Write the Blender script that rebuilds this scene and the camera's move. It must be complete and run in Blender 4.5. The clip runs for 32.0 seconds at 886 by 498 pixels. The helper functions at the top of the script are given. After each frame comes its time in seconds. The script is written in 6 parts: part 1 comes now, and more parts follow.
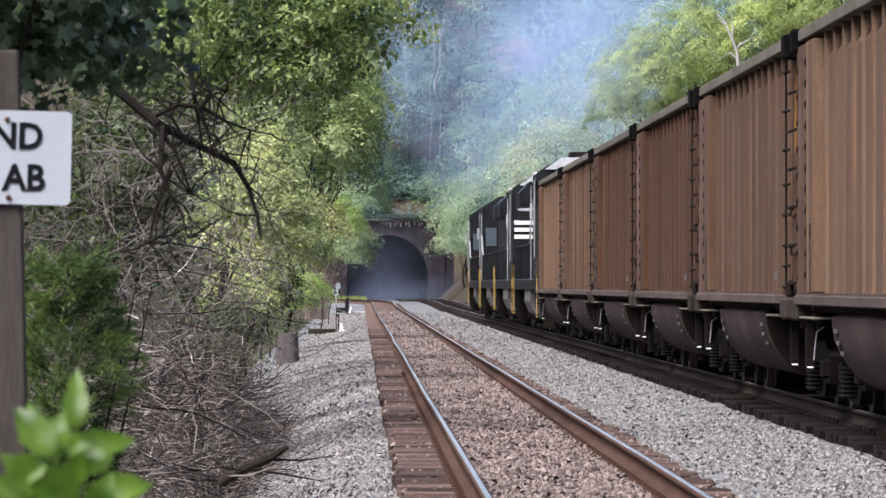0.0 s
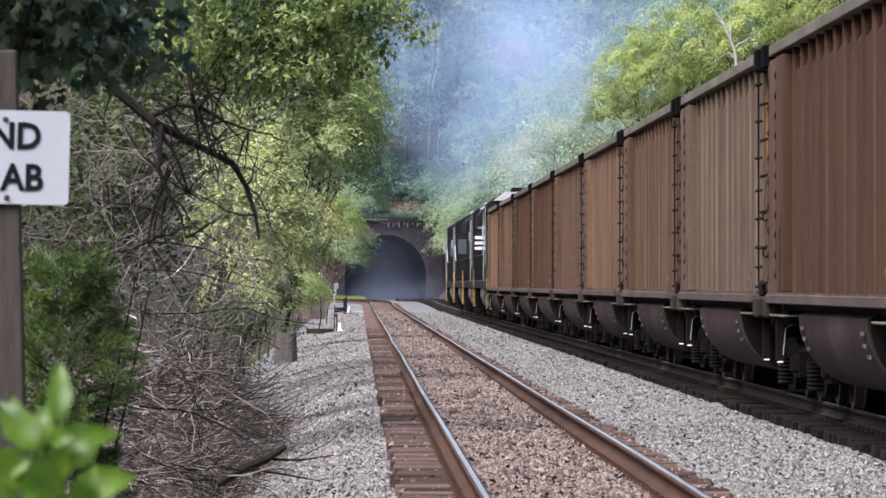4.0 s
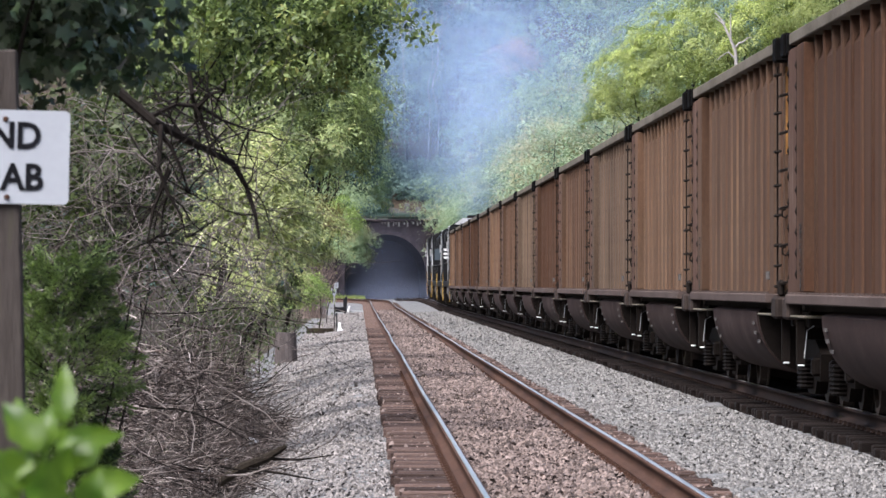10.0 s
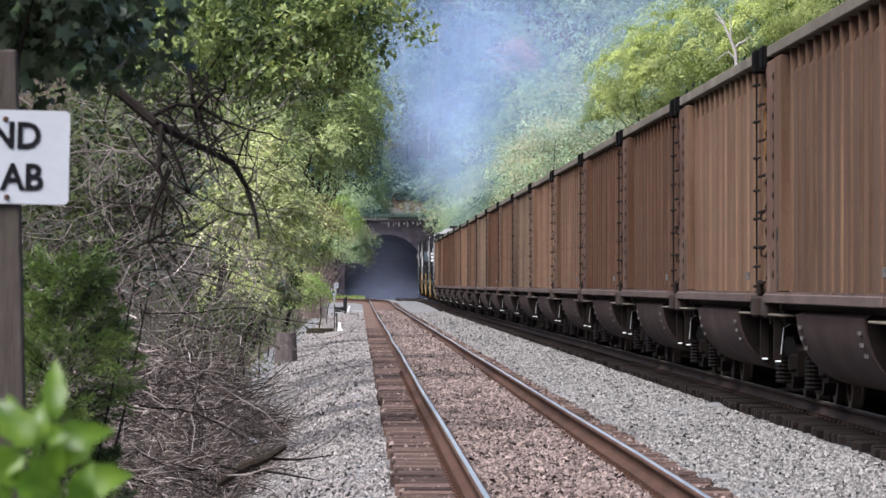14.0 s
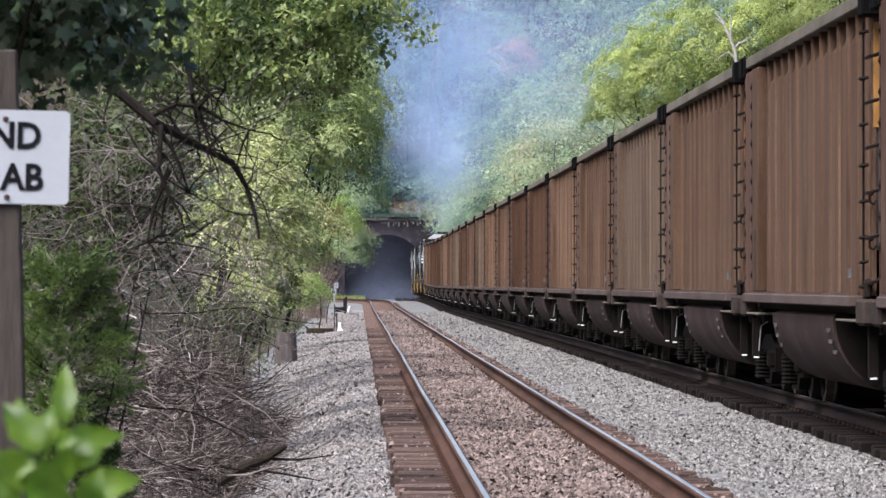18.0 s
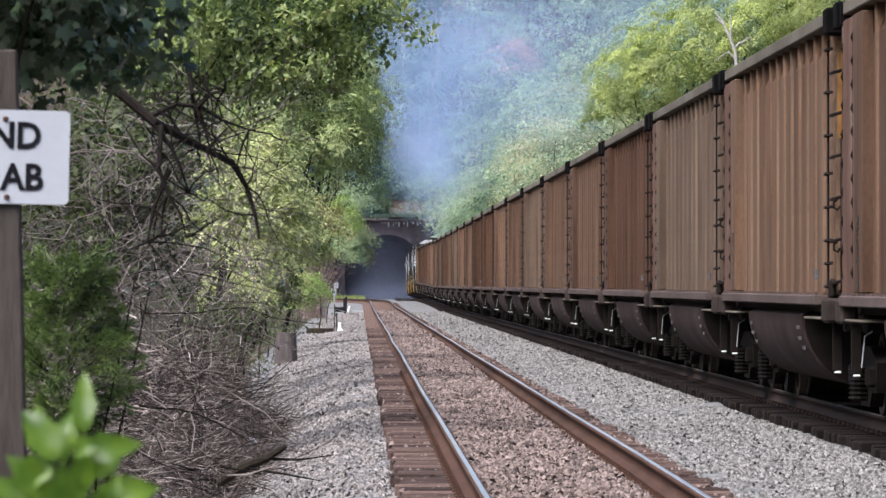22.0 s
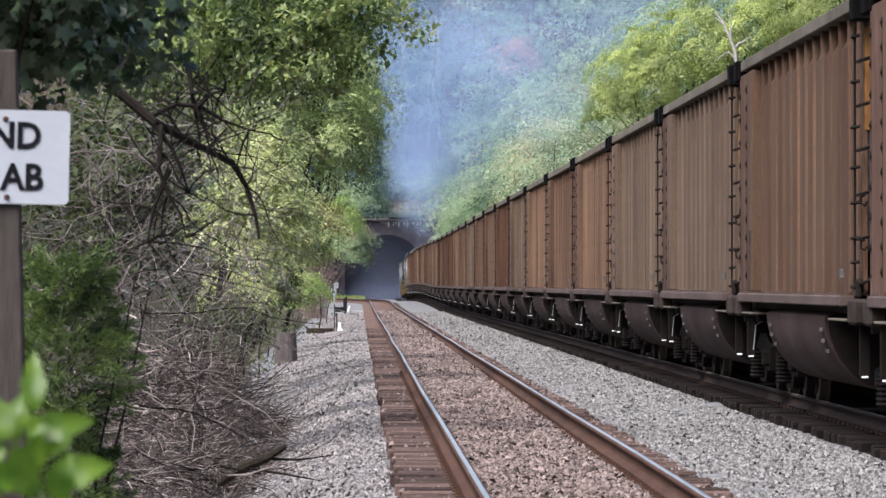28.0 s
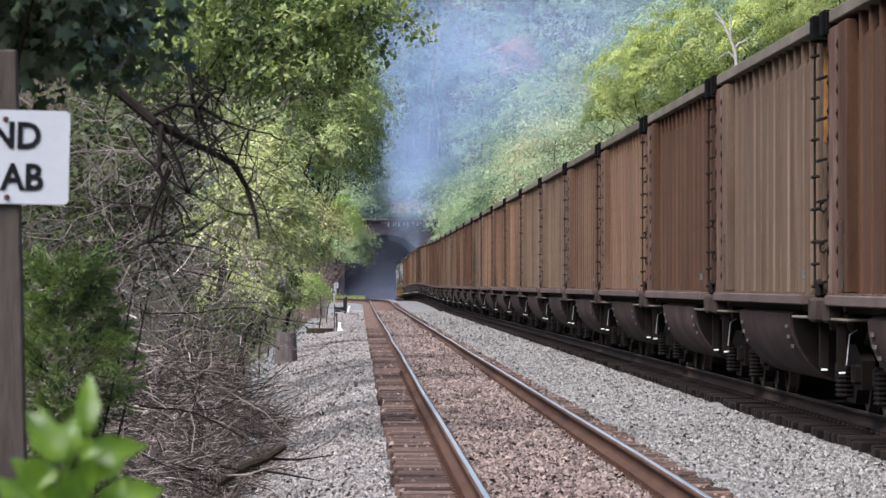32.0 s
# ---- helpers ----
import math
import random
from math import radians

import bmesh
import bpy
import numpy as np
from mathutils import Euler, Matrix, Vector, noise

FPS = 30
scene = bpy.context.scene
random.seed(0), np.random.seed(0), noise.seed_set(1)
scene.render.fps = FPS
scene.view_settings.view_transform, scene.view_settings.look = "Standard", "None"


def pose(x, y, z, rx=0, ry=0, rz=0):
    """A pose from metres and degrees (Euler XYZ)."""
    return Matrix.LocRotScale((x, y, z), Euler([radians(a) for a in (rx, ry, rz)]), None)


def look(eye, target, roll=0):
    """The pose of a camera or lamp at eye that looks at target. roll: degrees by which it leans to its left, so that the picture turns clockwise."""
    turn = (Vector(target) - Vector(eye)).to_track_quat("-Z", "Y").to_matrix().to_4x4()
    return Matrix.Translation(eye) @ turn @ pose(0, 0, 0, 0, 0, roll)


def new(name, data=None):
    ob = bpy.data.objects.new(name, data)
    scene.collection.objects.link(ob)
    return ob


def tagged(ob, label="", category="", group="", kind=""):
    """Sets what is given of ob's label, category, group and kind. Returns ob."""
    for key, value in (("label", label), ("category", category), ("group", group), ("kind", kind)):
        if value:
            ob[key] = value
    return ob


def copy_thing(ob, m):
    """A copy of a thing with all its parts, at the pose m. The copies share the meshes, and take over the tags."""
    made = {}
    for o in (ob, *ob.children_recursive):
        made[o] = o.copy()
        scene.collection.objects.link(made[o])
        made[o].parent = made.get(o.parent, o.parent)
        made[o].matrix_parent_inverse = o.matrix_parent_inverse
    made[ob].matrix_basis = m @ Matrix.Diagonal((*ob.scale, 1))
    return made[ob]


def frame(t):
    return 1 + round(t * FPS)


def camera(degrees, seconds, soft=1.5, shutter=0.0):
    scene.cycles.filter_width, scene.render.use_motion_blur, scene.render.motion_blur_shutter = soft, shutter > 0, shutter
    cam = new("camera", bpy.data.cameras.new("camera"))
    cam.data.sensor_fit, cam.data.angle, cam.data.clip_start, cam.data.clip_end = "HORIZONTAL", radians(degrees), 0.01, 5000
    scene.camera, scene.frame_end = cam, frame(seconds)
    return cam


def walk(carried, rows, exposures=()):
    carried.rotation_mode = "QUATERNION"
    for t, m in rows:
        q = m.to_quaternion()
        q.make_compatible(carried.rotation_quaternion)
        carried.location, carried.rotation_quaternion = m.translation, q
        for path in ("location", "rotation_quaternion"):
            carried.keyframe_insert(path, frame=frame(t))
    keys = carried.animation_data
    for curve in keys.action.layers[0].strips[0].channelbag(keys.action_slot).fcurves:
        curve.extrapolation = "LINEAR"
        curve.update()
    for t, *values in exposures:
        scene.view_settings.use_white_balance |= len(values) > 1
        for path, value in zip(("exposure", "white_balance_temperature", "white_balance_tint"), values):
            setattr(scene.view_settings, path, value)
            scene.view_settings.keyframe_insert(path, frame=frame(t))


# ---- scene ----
# Railway cutting: a coal train runs away from a fixed camera towards a tunnel. Rail tops lie at z = 0, y points along the track.
EYE = Vector((0.0, 0.0, 1.447))
cam = camera(10.26, 32.0)
cam.data.dof.use_dof, cam.data.dof.focus_distance, cam.data.dof.aperture_fstop = True, 64.0, 16.0
scene.cycles.transparent_max_bounces = 220


def view(dx=0.0, dz=0.0):
    """The camera's pose, turned by small amounts (in ten-thousandths of a radian)."""
    return look(EYE, EYE + Vector((0.01706 + dx * 1e-4, 1.0, 0.0071 + dz * 1e-4)))


walk(cam, [(0.0, view(-3.7, 1.2)), (0.5, view(-1.5, 0.2)), (1.0, view(-1.4, 1.0)), (1.6, view(0, 0.4)), (3.5, view(0, 0.8)),
           (7.4, view(0, 0)), (8.5, view(0, -1.6)), (9.6, view(0, 0)), (22.0, view(0, 0)), (23.5, view(0, -0.8)),
           (24.6, view(0, -1.4)), (26.0, view(0, 0)), (32.0, view(0, 0))])

# ---- world, sun, exposure ----
world = bpy.data.worlds.new("sky")
scene.world = world
world.use_nodes = True
wn = world.node_tree.nodes
sky = wn.new("ShaderNodeTexSky")
sky.sky_type, sky.sun_disc = "NISHITA", False
SUN_EL, SUN_AZ = radians(54), radians(222)
sky.sun_elevation, sky.sun_rotation = SUN_EL, SUN_AZ
sky.air_density, sky.dust_density, sky.ozone_density = 1.0, 3.5, 1.0
world.node_tree.links.new(sky.outputs[0], wn["Background"].inputs[0])
wn["Background"].inputs[1].default_value = 0.115
sun = new("sun", bpy.data.lights.new("sun", "SUN"))
sun.data.energy, sun.data.angle, sun.data.color = 3.0, radians(42), (1.0, 0.962, 0.945)
way = Vector((math.sin(SUN_AZ) * math.cos(SUN_EL), math.cos(SUN_AZ) * math.cos(SUN_EL), math.sin(SUN_EL)))
sun.matrix_world = look(way * 100, (0, 0, 0))
scene.view_settings.exposure = 1.42
scene.view_settings.use_white_balance = True
scene.view_settings.white_balance_temperature = 6180


# ---- materials ----
def material(name, rough=0.8, metal=0.0, spec=0.3):
    m = bpy.data.materials.new(name)
    m.use_nodes = True
    b = m.node_tree.nodes["Principled BSDF"]
    b.inputs["Roughness"].default_value, b.inputs["Metallic"].default_value = rough, metal
    b.inputs["Specular IOR Level"].default_value = spec
    return m, m.node_tree.nodes, m.node_tree.links.new, b


def ramp(n, stops):
    r = n.new("ShaderNodeValToRGB")
    while len(r.color_ramp.elements) < len(stops):
        r.color_ramp.elements.new(0.5)
    for e, (p, c) in zip(r.color_ramp.elements, stops):
        e.position, e.color = p, (*c, 1) if len(c) == 3 else c
    return r


def mixer(n, link, kind, fac, a, b):
    x = n.new("ShaderNodeMix")
    x.data_type, x.blend_type = "RGBA", kind
    for sock, v in ((x.inputs[0], fac), (x.inputs[6], a), (x.inputs[7], b)):
        if isinstance(v, (int, float)):
            sock.default_value = v
        elif isinstance(v, tuple):
            sock.default_value = (*v, 1)
        else:
            link(v, sock)
    return x.outputs[2]


def noise_tex(n, link, scale, detail=4, rough=0.55, stretch=(1, 1, 1), space="Object", shift=None):
    co = n.new("ShaderNodeTexCoord")
    mp = n.new("ShaderNodeMapping")
    mp.inputs["Scale"].default_value = stretch
    link(co.outputs[space], mp.inputs[0])
    if shift:
        link(shift, mp.inputs["Location"])
    t = n.new("ShaderNodeTexNoise")
    t.inputs["Scale"].default_value, t.inputs["Detail"].default_value, t.inputs["Roughness"].default_value = scale, detail, rough
    link(mp.outputs[0], t.inputs["Vector"])
    return t.outputs["Fac"]


def surface(name, stops, scale=3.0, stretch=(1, 1, 1), fine=40.0, fine_mix=0.35, bump=0.3, rough=0.9, metal=0.0, spec=0.08, vary=0.0,
            space="Object", island=False):
    """A worn surface: broad colour change, fine grain, relief; vary: brightness change from object to object."""
    m, n, link, b = material(name, rough, metal, spec)
    shift = None
    if vary:
        if island:
            info = n.new("ShaderNodeNewGeometry").outputs["Random Per Island"]
        else:
            info = n.new("ShaderNodeObjectInfo").outputs["Random"]
        if not island:
            sh = n.new("ShaderNodeMath")
            sh.operation = "MULTIPLY"
            link(info, sh.inputs[0])
            sh.inputs[1].default_value = 37.0
            shift = sh.outputs[0]
    broad = noise_tex(n, link, scale, 5, 0.6, stretch, space, shift)
    r = ramp(n, stops)
    link(broad, r.inputs[0])
    grain = noise_tex(n, link, fine, 3, 0.6, stretch, space)
    g = ramp(n, [(0.3, (0.35, 0.35, 0.35)), (0.7, (1.0, 1.0, 1.0))])
    link(grain, g.inputs[0])
    col = mixer(n, link, "MULTIPLY", fine_mix, r.outputs[0], g.outputs[0])
    if vary:
        v = n.new("ShaderNodeMapRange")
        v.inputs["To Min"].default_value, v.inputs["To Max"].default_value = 1 - vary, 1 + vary
        link(info, v.inputs[0])
        hsv = n.new("ShaderNodeHueSaturation")
        link(v.outputs[0], hsv.inputs["Value"])
        link(col, hsv.inputs["Color"])
        col = hsv.outputs[0]
    link(col, b.inputs["Base Color"])
    if bump:
        bp = n.new("ShaderNodeBump")
        bp.inputs["Strength"].default_value, bp.inputs["Distance"].default_value = bump, 0.02
        link(grain, bp.inputs["Height"])
        link(bp.outputs[0], b.inputs["Normal"])
    return m


def foliage(name, dark, light, translucent=0.4, rough=0.55, odd=None, odd_share=0.06, grain=0.8, vary=0.0, leafy=0.7):
    """Leaves: colour from leaf to leaf and from clump to clump, light shining through."""
    m, n, link, b = material(name, rough, 0, 0.35)
    rnd = n.new("ShaderNodeNewGeometry").outputs["Random Per Island"]
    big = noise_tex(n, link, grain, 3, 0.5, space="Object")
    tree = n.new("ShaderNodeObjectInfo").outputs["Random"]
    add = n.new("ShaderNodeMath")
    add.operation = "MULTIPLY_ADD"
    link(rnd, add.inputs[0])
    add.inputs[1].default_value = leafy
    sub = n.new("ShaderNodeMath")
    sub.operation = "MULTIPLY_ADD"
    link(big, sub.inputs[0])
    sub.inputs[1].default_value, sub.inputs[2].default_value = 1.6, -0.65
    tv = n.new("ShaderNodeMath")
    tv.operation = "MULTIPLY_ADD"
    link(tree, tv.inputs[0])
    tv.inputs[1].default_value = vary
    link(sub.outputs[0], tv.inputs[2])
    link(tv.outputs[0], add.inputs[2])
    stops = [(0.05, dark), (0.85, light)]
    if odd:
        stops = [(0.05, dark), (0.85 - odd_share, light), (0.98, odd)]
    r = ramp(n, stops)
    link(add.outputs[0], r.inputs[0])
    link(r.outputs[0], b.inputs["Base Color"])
    tr = n.new("ShaderNodeBsdfTranslucent")
    bright = mixer(n, link, "MULTIPLY", 1.0, r.outputs[0], (1.2, 1.36, 0.85))
    link(bright, tr.inputs[0])
    mx = n.new("ShaderNodeMixShader")
    mx.inputs[0].default_value = translucent
    link(b.outputs[0], mx.inputs[1])
    link(tr.outputs[0], mx.inputs[2])
    link(mx.outputs[0], n["Material Output"].inputs["Surface"])
    return m


def plain(name, colour, rough=0.6, metal=0.0, spec=0.4):
    m, n, link, b = material(name, rough, metal, spec)
    t = noise_tex(n, link, 9.0, 5)
    g = ramp(n, [(0.25, tuple(c * 0.7 for c in colour)), (0.75, tuple(min(1, c * 1.1) for c in colour))])
    link(t, g.inputs[0])
    link(g.outputs[0], b.inputs["Base Color"])
    return m


M = {}
M["gravel"] = surface("gravel", [(0.3, (0.1215, 0.1199, 0.1199)), (0.6, (0.2025, 0.1993, 0.1993)), (0.75, (0.2511, 0.2471, 0.2471))], 1.2, fine=22, fine_mix=0.75, bump=1.0)
M["stone"] = surface("stone", [(0.35, (0.1192, 0.1136, 0.1100)), (0.65, (0.2027, 0.1932, 0.1870))], 9, fine=60, fine_mix=0.3, bump=0.2, vary=0.6, island=True)
M["stone_rusty"] = surface("stone_rusty", [(0.35, (0.1032, 0.0767, 0.0677)), (0.65, (0.1822, 0.1422, 0.1290))], 9, fine=60, fine_mix=0.3, bump=0.2, vary=0.75, island=True)
M["stone_dusty"] = surface("stone_dusty", [(0.35, (0.1266, 0.1139, 0.1082)), (0.65, (0.2250, 0.2046, 0.1952))], 9, fine=60, fine_mix=0.3, bump=0.2, vary=0.6, island=True)
# Oil-dark ballast whose colour also carries the train's shade.
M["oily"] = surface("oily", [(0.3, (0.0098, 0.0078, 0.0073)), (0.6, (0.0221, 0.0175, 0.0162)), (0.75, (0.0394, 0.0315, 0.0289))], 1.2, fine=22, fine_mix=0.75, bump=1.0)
M["soil"] = surface("soil", [(0.3, (0.035, 0.027, 0.02)), (0.55, (0.065, 0.05, 0.037)), (0.75, (0.06, 0.06, 0.03))], 0.25, fine=6, fine_mix=0.7, bump=0.8)
M["sleeper"] = surface("sleeper", [(0.3, (0.0549, 0.0361, 0.0307)), (0.6, (0.1034, 0.0697, 0.0592)), (0.8, (0.1422, 0.1017, 0.0888))], 3, (0.4, 6, 3), fine=30, fine_mix=0.5, bump=0.6, vary=0.6)
# Oily sleepers, darkened further for the shade under the train.
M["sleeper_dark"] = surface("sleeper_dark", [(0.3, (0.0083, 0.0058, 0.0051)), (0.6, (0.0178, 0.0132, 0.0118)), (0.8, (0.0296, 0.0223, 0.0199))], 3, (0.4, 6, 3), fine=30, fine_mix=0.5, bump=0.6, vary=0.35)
M["rail_rust"] = surface("rail_rust", [(0.3, (0.0390, 0.0193, 0.0130)), (0.6, (0.0780, 0.0413, 0.0286)), (0.8, (0.1020, 0.0605, 0.0442))], 2, (1, 0.3, 2), fine=25, bump=0.3, rough=0.7)
# Darker copy of rail_rust: shade below the wagons put into the colour.
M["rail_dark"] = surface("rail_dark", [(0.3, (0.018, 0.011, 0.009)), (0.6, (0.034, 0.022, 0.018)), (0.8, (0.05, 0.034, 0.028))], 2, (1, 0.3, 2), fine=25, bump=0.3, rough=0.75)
M["rail_head"] = surface("rail_head", [(0.3, (0.42, 0.4, 0.39)), (0.7, (0.62, 0.61, 0.6))], 2, (4, 0.05, 1), fine=8, fine_mix=0.3, bump=0.05, rough=0.3, metal=0.85, spec=0.4)


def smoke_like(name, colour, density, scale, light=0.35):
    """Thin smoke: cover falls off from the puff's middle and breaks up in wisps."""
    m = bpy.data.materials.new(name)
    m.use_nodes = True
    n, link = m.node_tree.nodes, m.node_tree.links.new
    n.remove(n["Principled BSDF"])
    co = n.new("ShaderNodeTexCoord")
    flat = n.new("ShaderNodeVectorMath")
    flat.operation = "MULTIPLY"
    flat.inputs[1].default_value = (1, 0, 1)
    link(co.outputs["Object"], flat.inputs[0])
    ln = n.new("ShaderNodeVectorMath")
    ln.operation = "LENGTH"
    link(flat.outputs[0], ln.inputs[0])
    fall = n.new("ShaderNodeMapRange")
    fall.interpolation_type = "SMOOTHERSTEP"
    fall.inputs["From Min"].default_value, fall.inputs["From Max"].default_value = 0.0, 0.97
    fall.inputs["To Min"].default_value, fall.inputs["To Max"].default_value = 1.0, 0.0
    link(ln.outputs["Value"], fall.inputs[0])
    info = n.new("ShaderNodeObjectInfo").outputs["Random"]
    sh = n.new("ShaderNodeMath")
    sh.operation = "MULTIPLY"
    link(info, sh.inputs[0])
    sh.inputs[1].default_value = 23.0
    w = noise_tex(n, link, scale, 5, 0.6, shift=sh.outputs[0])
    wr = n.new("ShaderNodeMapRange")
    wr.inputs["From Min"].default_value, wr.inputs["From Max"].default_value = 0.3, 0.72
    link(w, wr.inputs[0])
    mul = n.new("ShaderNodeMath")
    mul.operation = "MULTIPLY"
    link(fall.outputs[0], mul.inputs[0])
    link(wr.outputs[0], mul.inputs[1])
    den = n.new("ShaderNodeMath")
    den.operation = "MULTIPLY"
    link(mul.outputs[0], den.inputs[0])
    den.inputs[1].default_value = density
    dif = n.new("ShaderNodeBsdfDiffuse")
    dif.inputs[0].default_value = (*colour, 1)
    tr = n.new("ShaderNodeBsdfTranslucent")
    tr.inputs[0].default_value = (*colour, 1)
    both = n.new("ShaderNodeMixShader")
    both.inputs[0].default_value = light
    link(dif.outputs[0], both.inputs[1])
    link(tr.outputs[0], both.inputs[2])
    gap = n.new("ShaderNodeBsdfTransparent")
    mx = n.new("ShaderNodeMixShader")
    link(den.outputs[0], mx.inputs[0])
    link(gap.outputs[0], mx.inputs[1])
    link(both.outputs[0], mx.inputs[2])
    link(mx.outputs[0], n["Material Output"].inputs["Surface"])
    return m


# ---- mesh helpers ----
def box(bm, x0, x1, y0, y1, z0, z1, bevel=0.0, m=None):
    vs = [bm.verts.new((x, y, z)) for x in (x0, x1) for y in (y0, y1) for z in (z0, z1)]
    fs = [bm.faces.new([vs[i] for i in q]) for q in ((0, 1, 3, 2), (4, 6, 7, 5), (0, 4, 5, 1), (2, 3, 7, 6), (0, 2, 6, 4), (1, 5, 7, 3))]
    if bevel:
        es = list({e for f in fs for e in f.edges})
        r = bmesh.ops.bevel(bm, geom=es, offset=bevel, segments=1, affect="EDGES")
        vs = list({v for f in r["faces"] for v in f.verts})
    if m is not None:
        bmesh.ops.transform(bm, matrix=m, verts=vs)
    return bm


def tube(bm, points, radii, sides=6, cap=True):
    """A round bar along points."""
    pts = [Vector(p) for p in points]
    if isinstance(radii, (int, float)):
        radii = [radii] * len(pts)
    rings = []
    for i, p in enumerate(pts):
        d = (pts[min(i + 1, len(pts) - 1)] - pts[max(i - 1, 0)]).normalized()
        u = d.cross(Vector((0.31, 0.17, 0.93)))
        if u.length < 0.05:
            u = d.cross(Vector((1, 0, 0)))
        u.normalize()
        v = d.cross(u)
        rings.append([bm.verts.new(p + (u * math.cos(a) + v * math.sin(a)) * radii[i]) for a in (2 * math.pi * k / sides for k in range(sides))])
    for a, b in zip(rings, rings[1:]):
        for k in range(sides):
            bm.faces.new((a[k], a[(k + 1) % sides], b[(k + 1) % sides], b[k]))
    if cap:
        bm.faces.new(rings[0][::-1])
        bm.faces.new(rings[-1])
    return bm


def sweep(bm, profile, ys, axis="y", close=True, caps=True):
    """A profile of (x, z) pairs carried along y."""
    rings = []
    for y in ys:
        rings.append([bm.verts.new((x, y, z) if axis == "y" else (y, x, z)) for x, z in profile])
    k = len(profile)
    for a, b in zip(rings, rings[1:]):
        for i in range(k if close else k - 1):
            bm.faces.new((a[i], a[(i + 1) % k], b[(i + 1) % k], b[i]))
    if caps and close:
        bm.faces.new(rings[0][::-1])
        bm.faces.new(rings[-1])
    bmesh.ops.recalc_face_normals(bm, faces=bm.faces[:])
    return bm


def finish(name, bm, mat, smooth=False):
    me = bpy.data.meshes.new(name)
    bm.to_mesh(me)
    bm.free()
    me.materials.append(mat)
    if smooth:
        me.polygons.foreach_set("use_smooth", [True] * len(me.polygons))
    return me


def part(name, bm, mat, parent, label="", smooth=False, at=None):
    ob = new(name, finish(name, bm, mat, smooth))
    ob.parent = parent
    if at is not None:
        ob.matrix_basis = at
    if label:
        ob["label"] = label
    return ob


def again(ob, m, parent=None):
    """One more part on the same mesh."""
    o = new(ob.name.split(".")[0], ob.data)
    o.parent = parent or ob.parent
    o.matrix_basis = m
    if "label" in ob:
        o["label"] = ob["label"]
    return o


def thing(name, label, category, at=(0, 0, 0), group="", kind="", mesh=None, rz=0.0):
    ob = new(name, mesh)
    ob.matrix_basis = pose(*at, 0, 0, rz)
    return tagged(ob, label, category, group, kind)


def mesh_np(name, verts, faces, mat, smooth=False):
    """A mesh from arrays; faces all of one corner count."""
    me = bpy.data.meshes.new(name)
    verts, faces = np.asarray(verts, dtype=np.float32), np.asarray(faces, dtype=np.int32)
    k = faces.shape[1]
    me.vertices.add(len(verts))
    me.vertices.foreach_set("co", verts.ravel())
    me.loops.add(faces.size)
    me.loops.foreach_set("vertex_index", faces.ravel())
    me.polygons.add(len(faces))
    me.polygons.foreach_set("loop_start", np.arange(0, faces.size, k, dtype=np.int32))
    if smooth:
        me.polygons.foreach_set("use_smooth", np.ones(len(faces), dtype=bool))
    me.materials.append(mat)
    me.update(calc_edges=True)
    me.validate()
    return me


def unit(rng, n):
    v = rng.normal(size=(n, 3))
    return v / np.linalg.norm(v, axis=1)[:, None]


LEAF = np.array(((0, 0, 0), (0.45, 0.5, 0.08), (1, 0, 0), (0.45, -0.5, 0.08)))
LEAF_TRIS = np.array(((0, 1, 2), (0, 2, 3)))
MAPLE = np.array(((0.3, 0, 0.03), (0, 0, 0), (0.02, 0.36, 0.03), (0.22, 0.22, 0.05), (0.5, 0.56, 0.1), (0.6, 0.2, 0.03), (1, 0, -0.08), (0.6, -0.2, 0.03), (0.5, -0.56, 0.1), (0.22, -0.22, 0.05), (0.02, -0.36, 0.03)))
MAPLE_TRIS = np.array([(0, k, k % 10 + 1) for k in range(1, 11)])


def leaf_mesh(name, centres, size, mat, rng, up=0.5, slim=0.55, spread=0.35, out=None, lay=0.0, along=None, lobed=False):
    """Small folded leaves, one at each centre; lay: how far they lie along their clump's surface; lobed: maple blades."""
    n = len(centres)
    if along is None:
        along = unit(rng, n)
        along[:, 2] -= 0.35
    if lay:
        o = out / (np.linalg.norm(out, axis=1)[:, None] + 1e-9)
        along -= lay * o * (along * o).sum(axis=1)[:, None]
    along /= np.linalg.norm(along, axis=1)[:, None]
    nor = unit(rng, n)
    if out is not None:
        nor = nor * 0.75 + out * 0.9
    nor[:, 2] += up
    side = np.cross(along, nor)
    side /= np.linalg.norm(side, axis=1)[:, None] + 1e-9
    nor = np.cross(side, along)
    s = (size * (1 + spread * rng.normal(size=n)).clip(0.4, 2.0))[:, None]
    c = np.asarray(centres)
    blade, tris = (MAPLE, MAPLE_TRIS) if lobed else (LEAF, LEAF_TRIS)
    v = np.stack([c + along * s * u + side * s * slim * w + nor * s * h for u, w, h in blade], axis=1)
    k = len(blade)
    f = (np.arange(n)[:, None, None] * k + tris[None]).reshape(-1, 3)
    return mesh_np(name, v.reshape(-1, 3), f, mat)


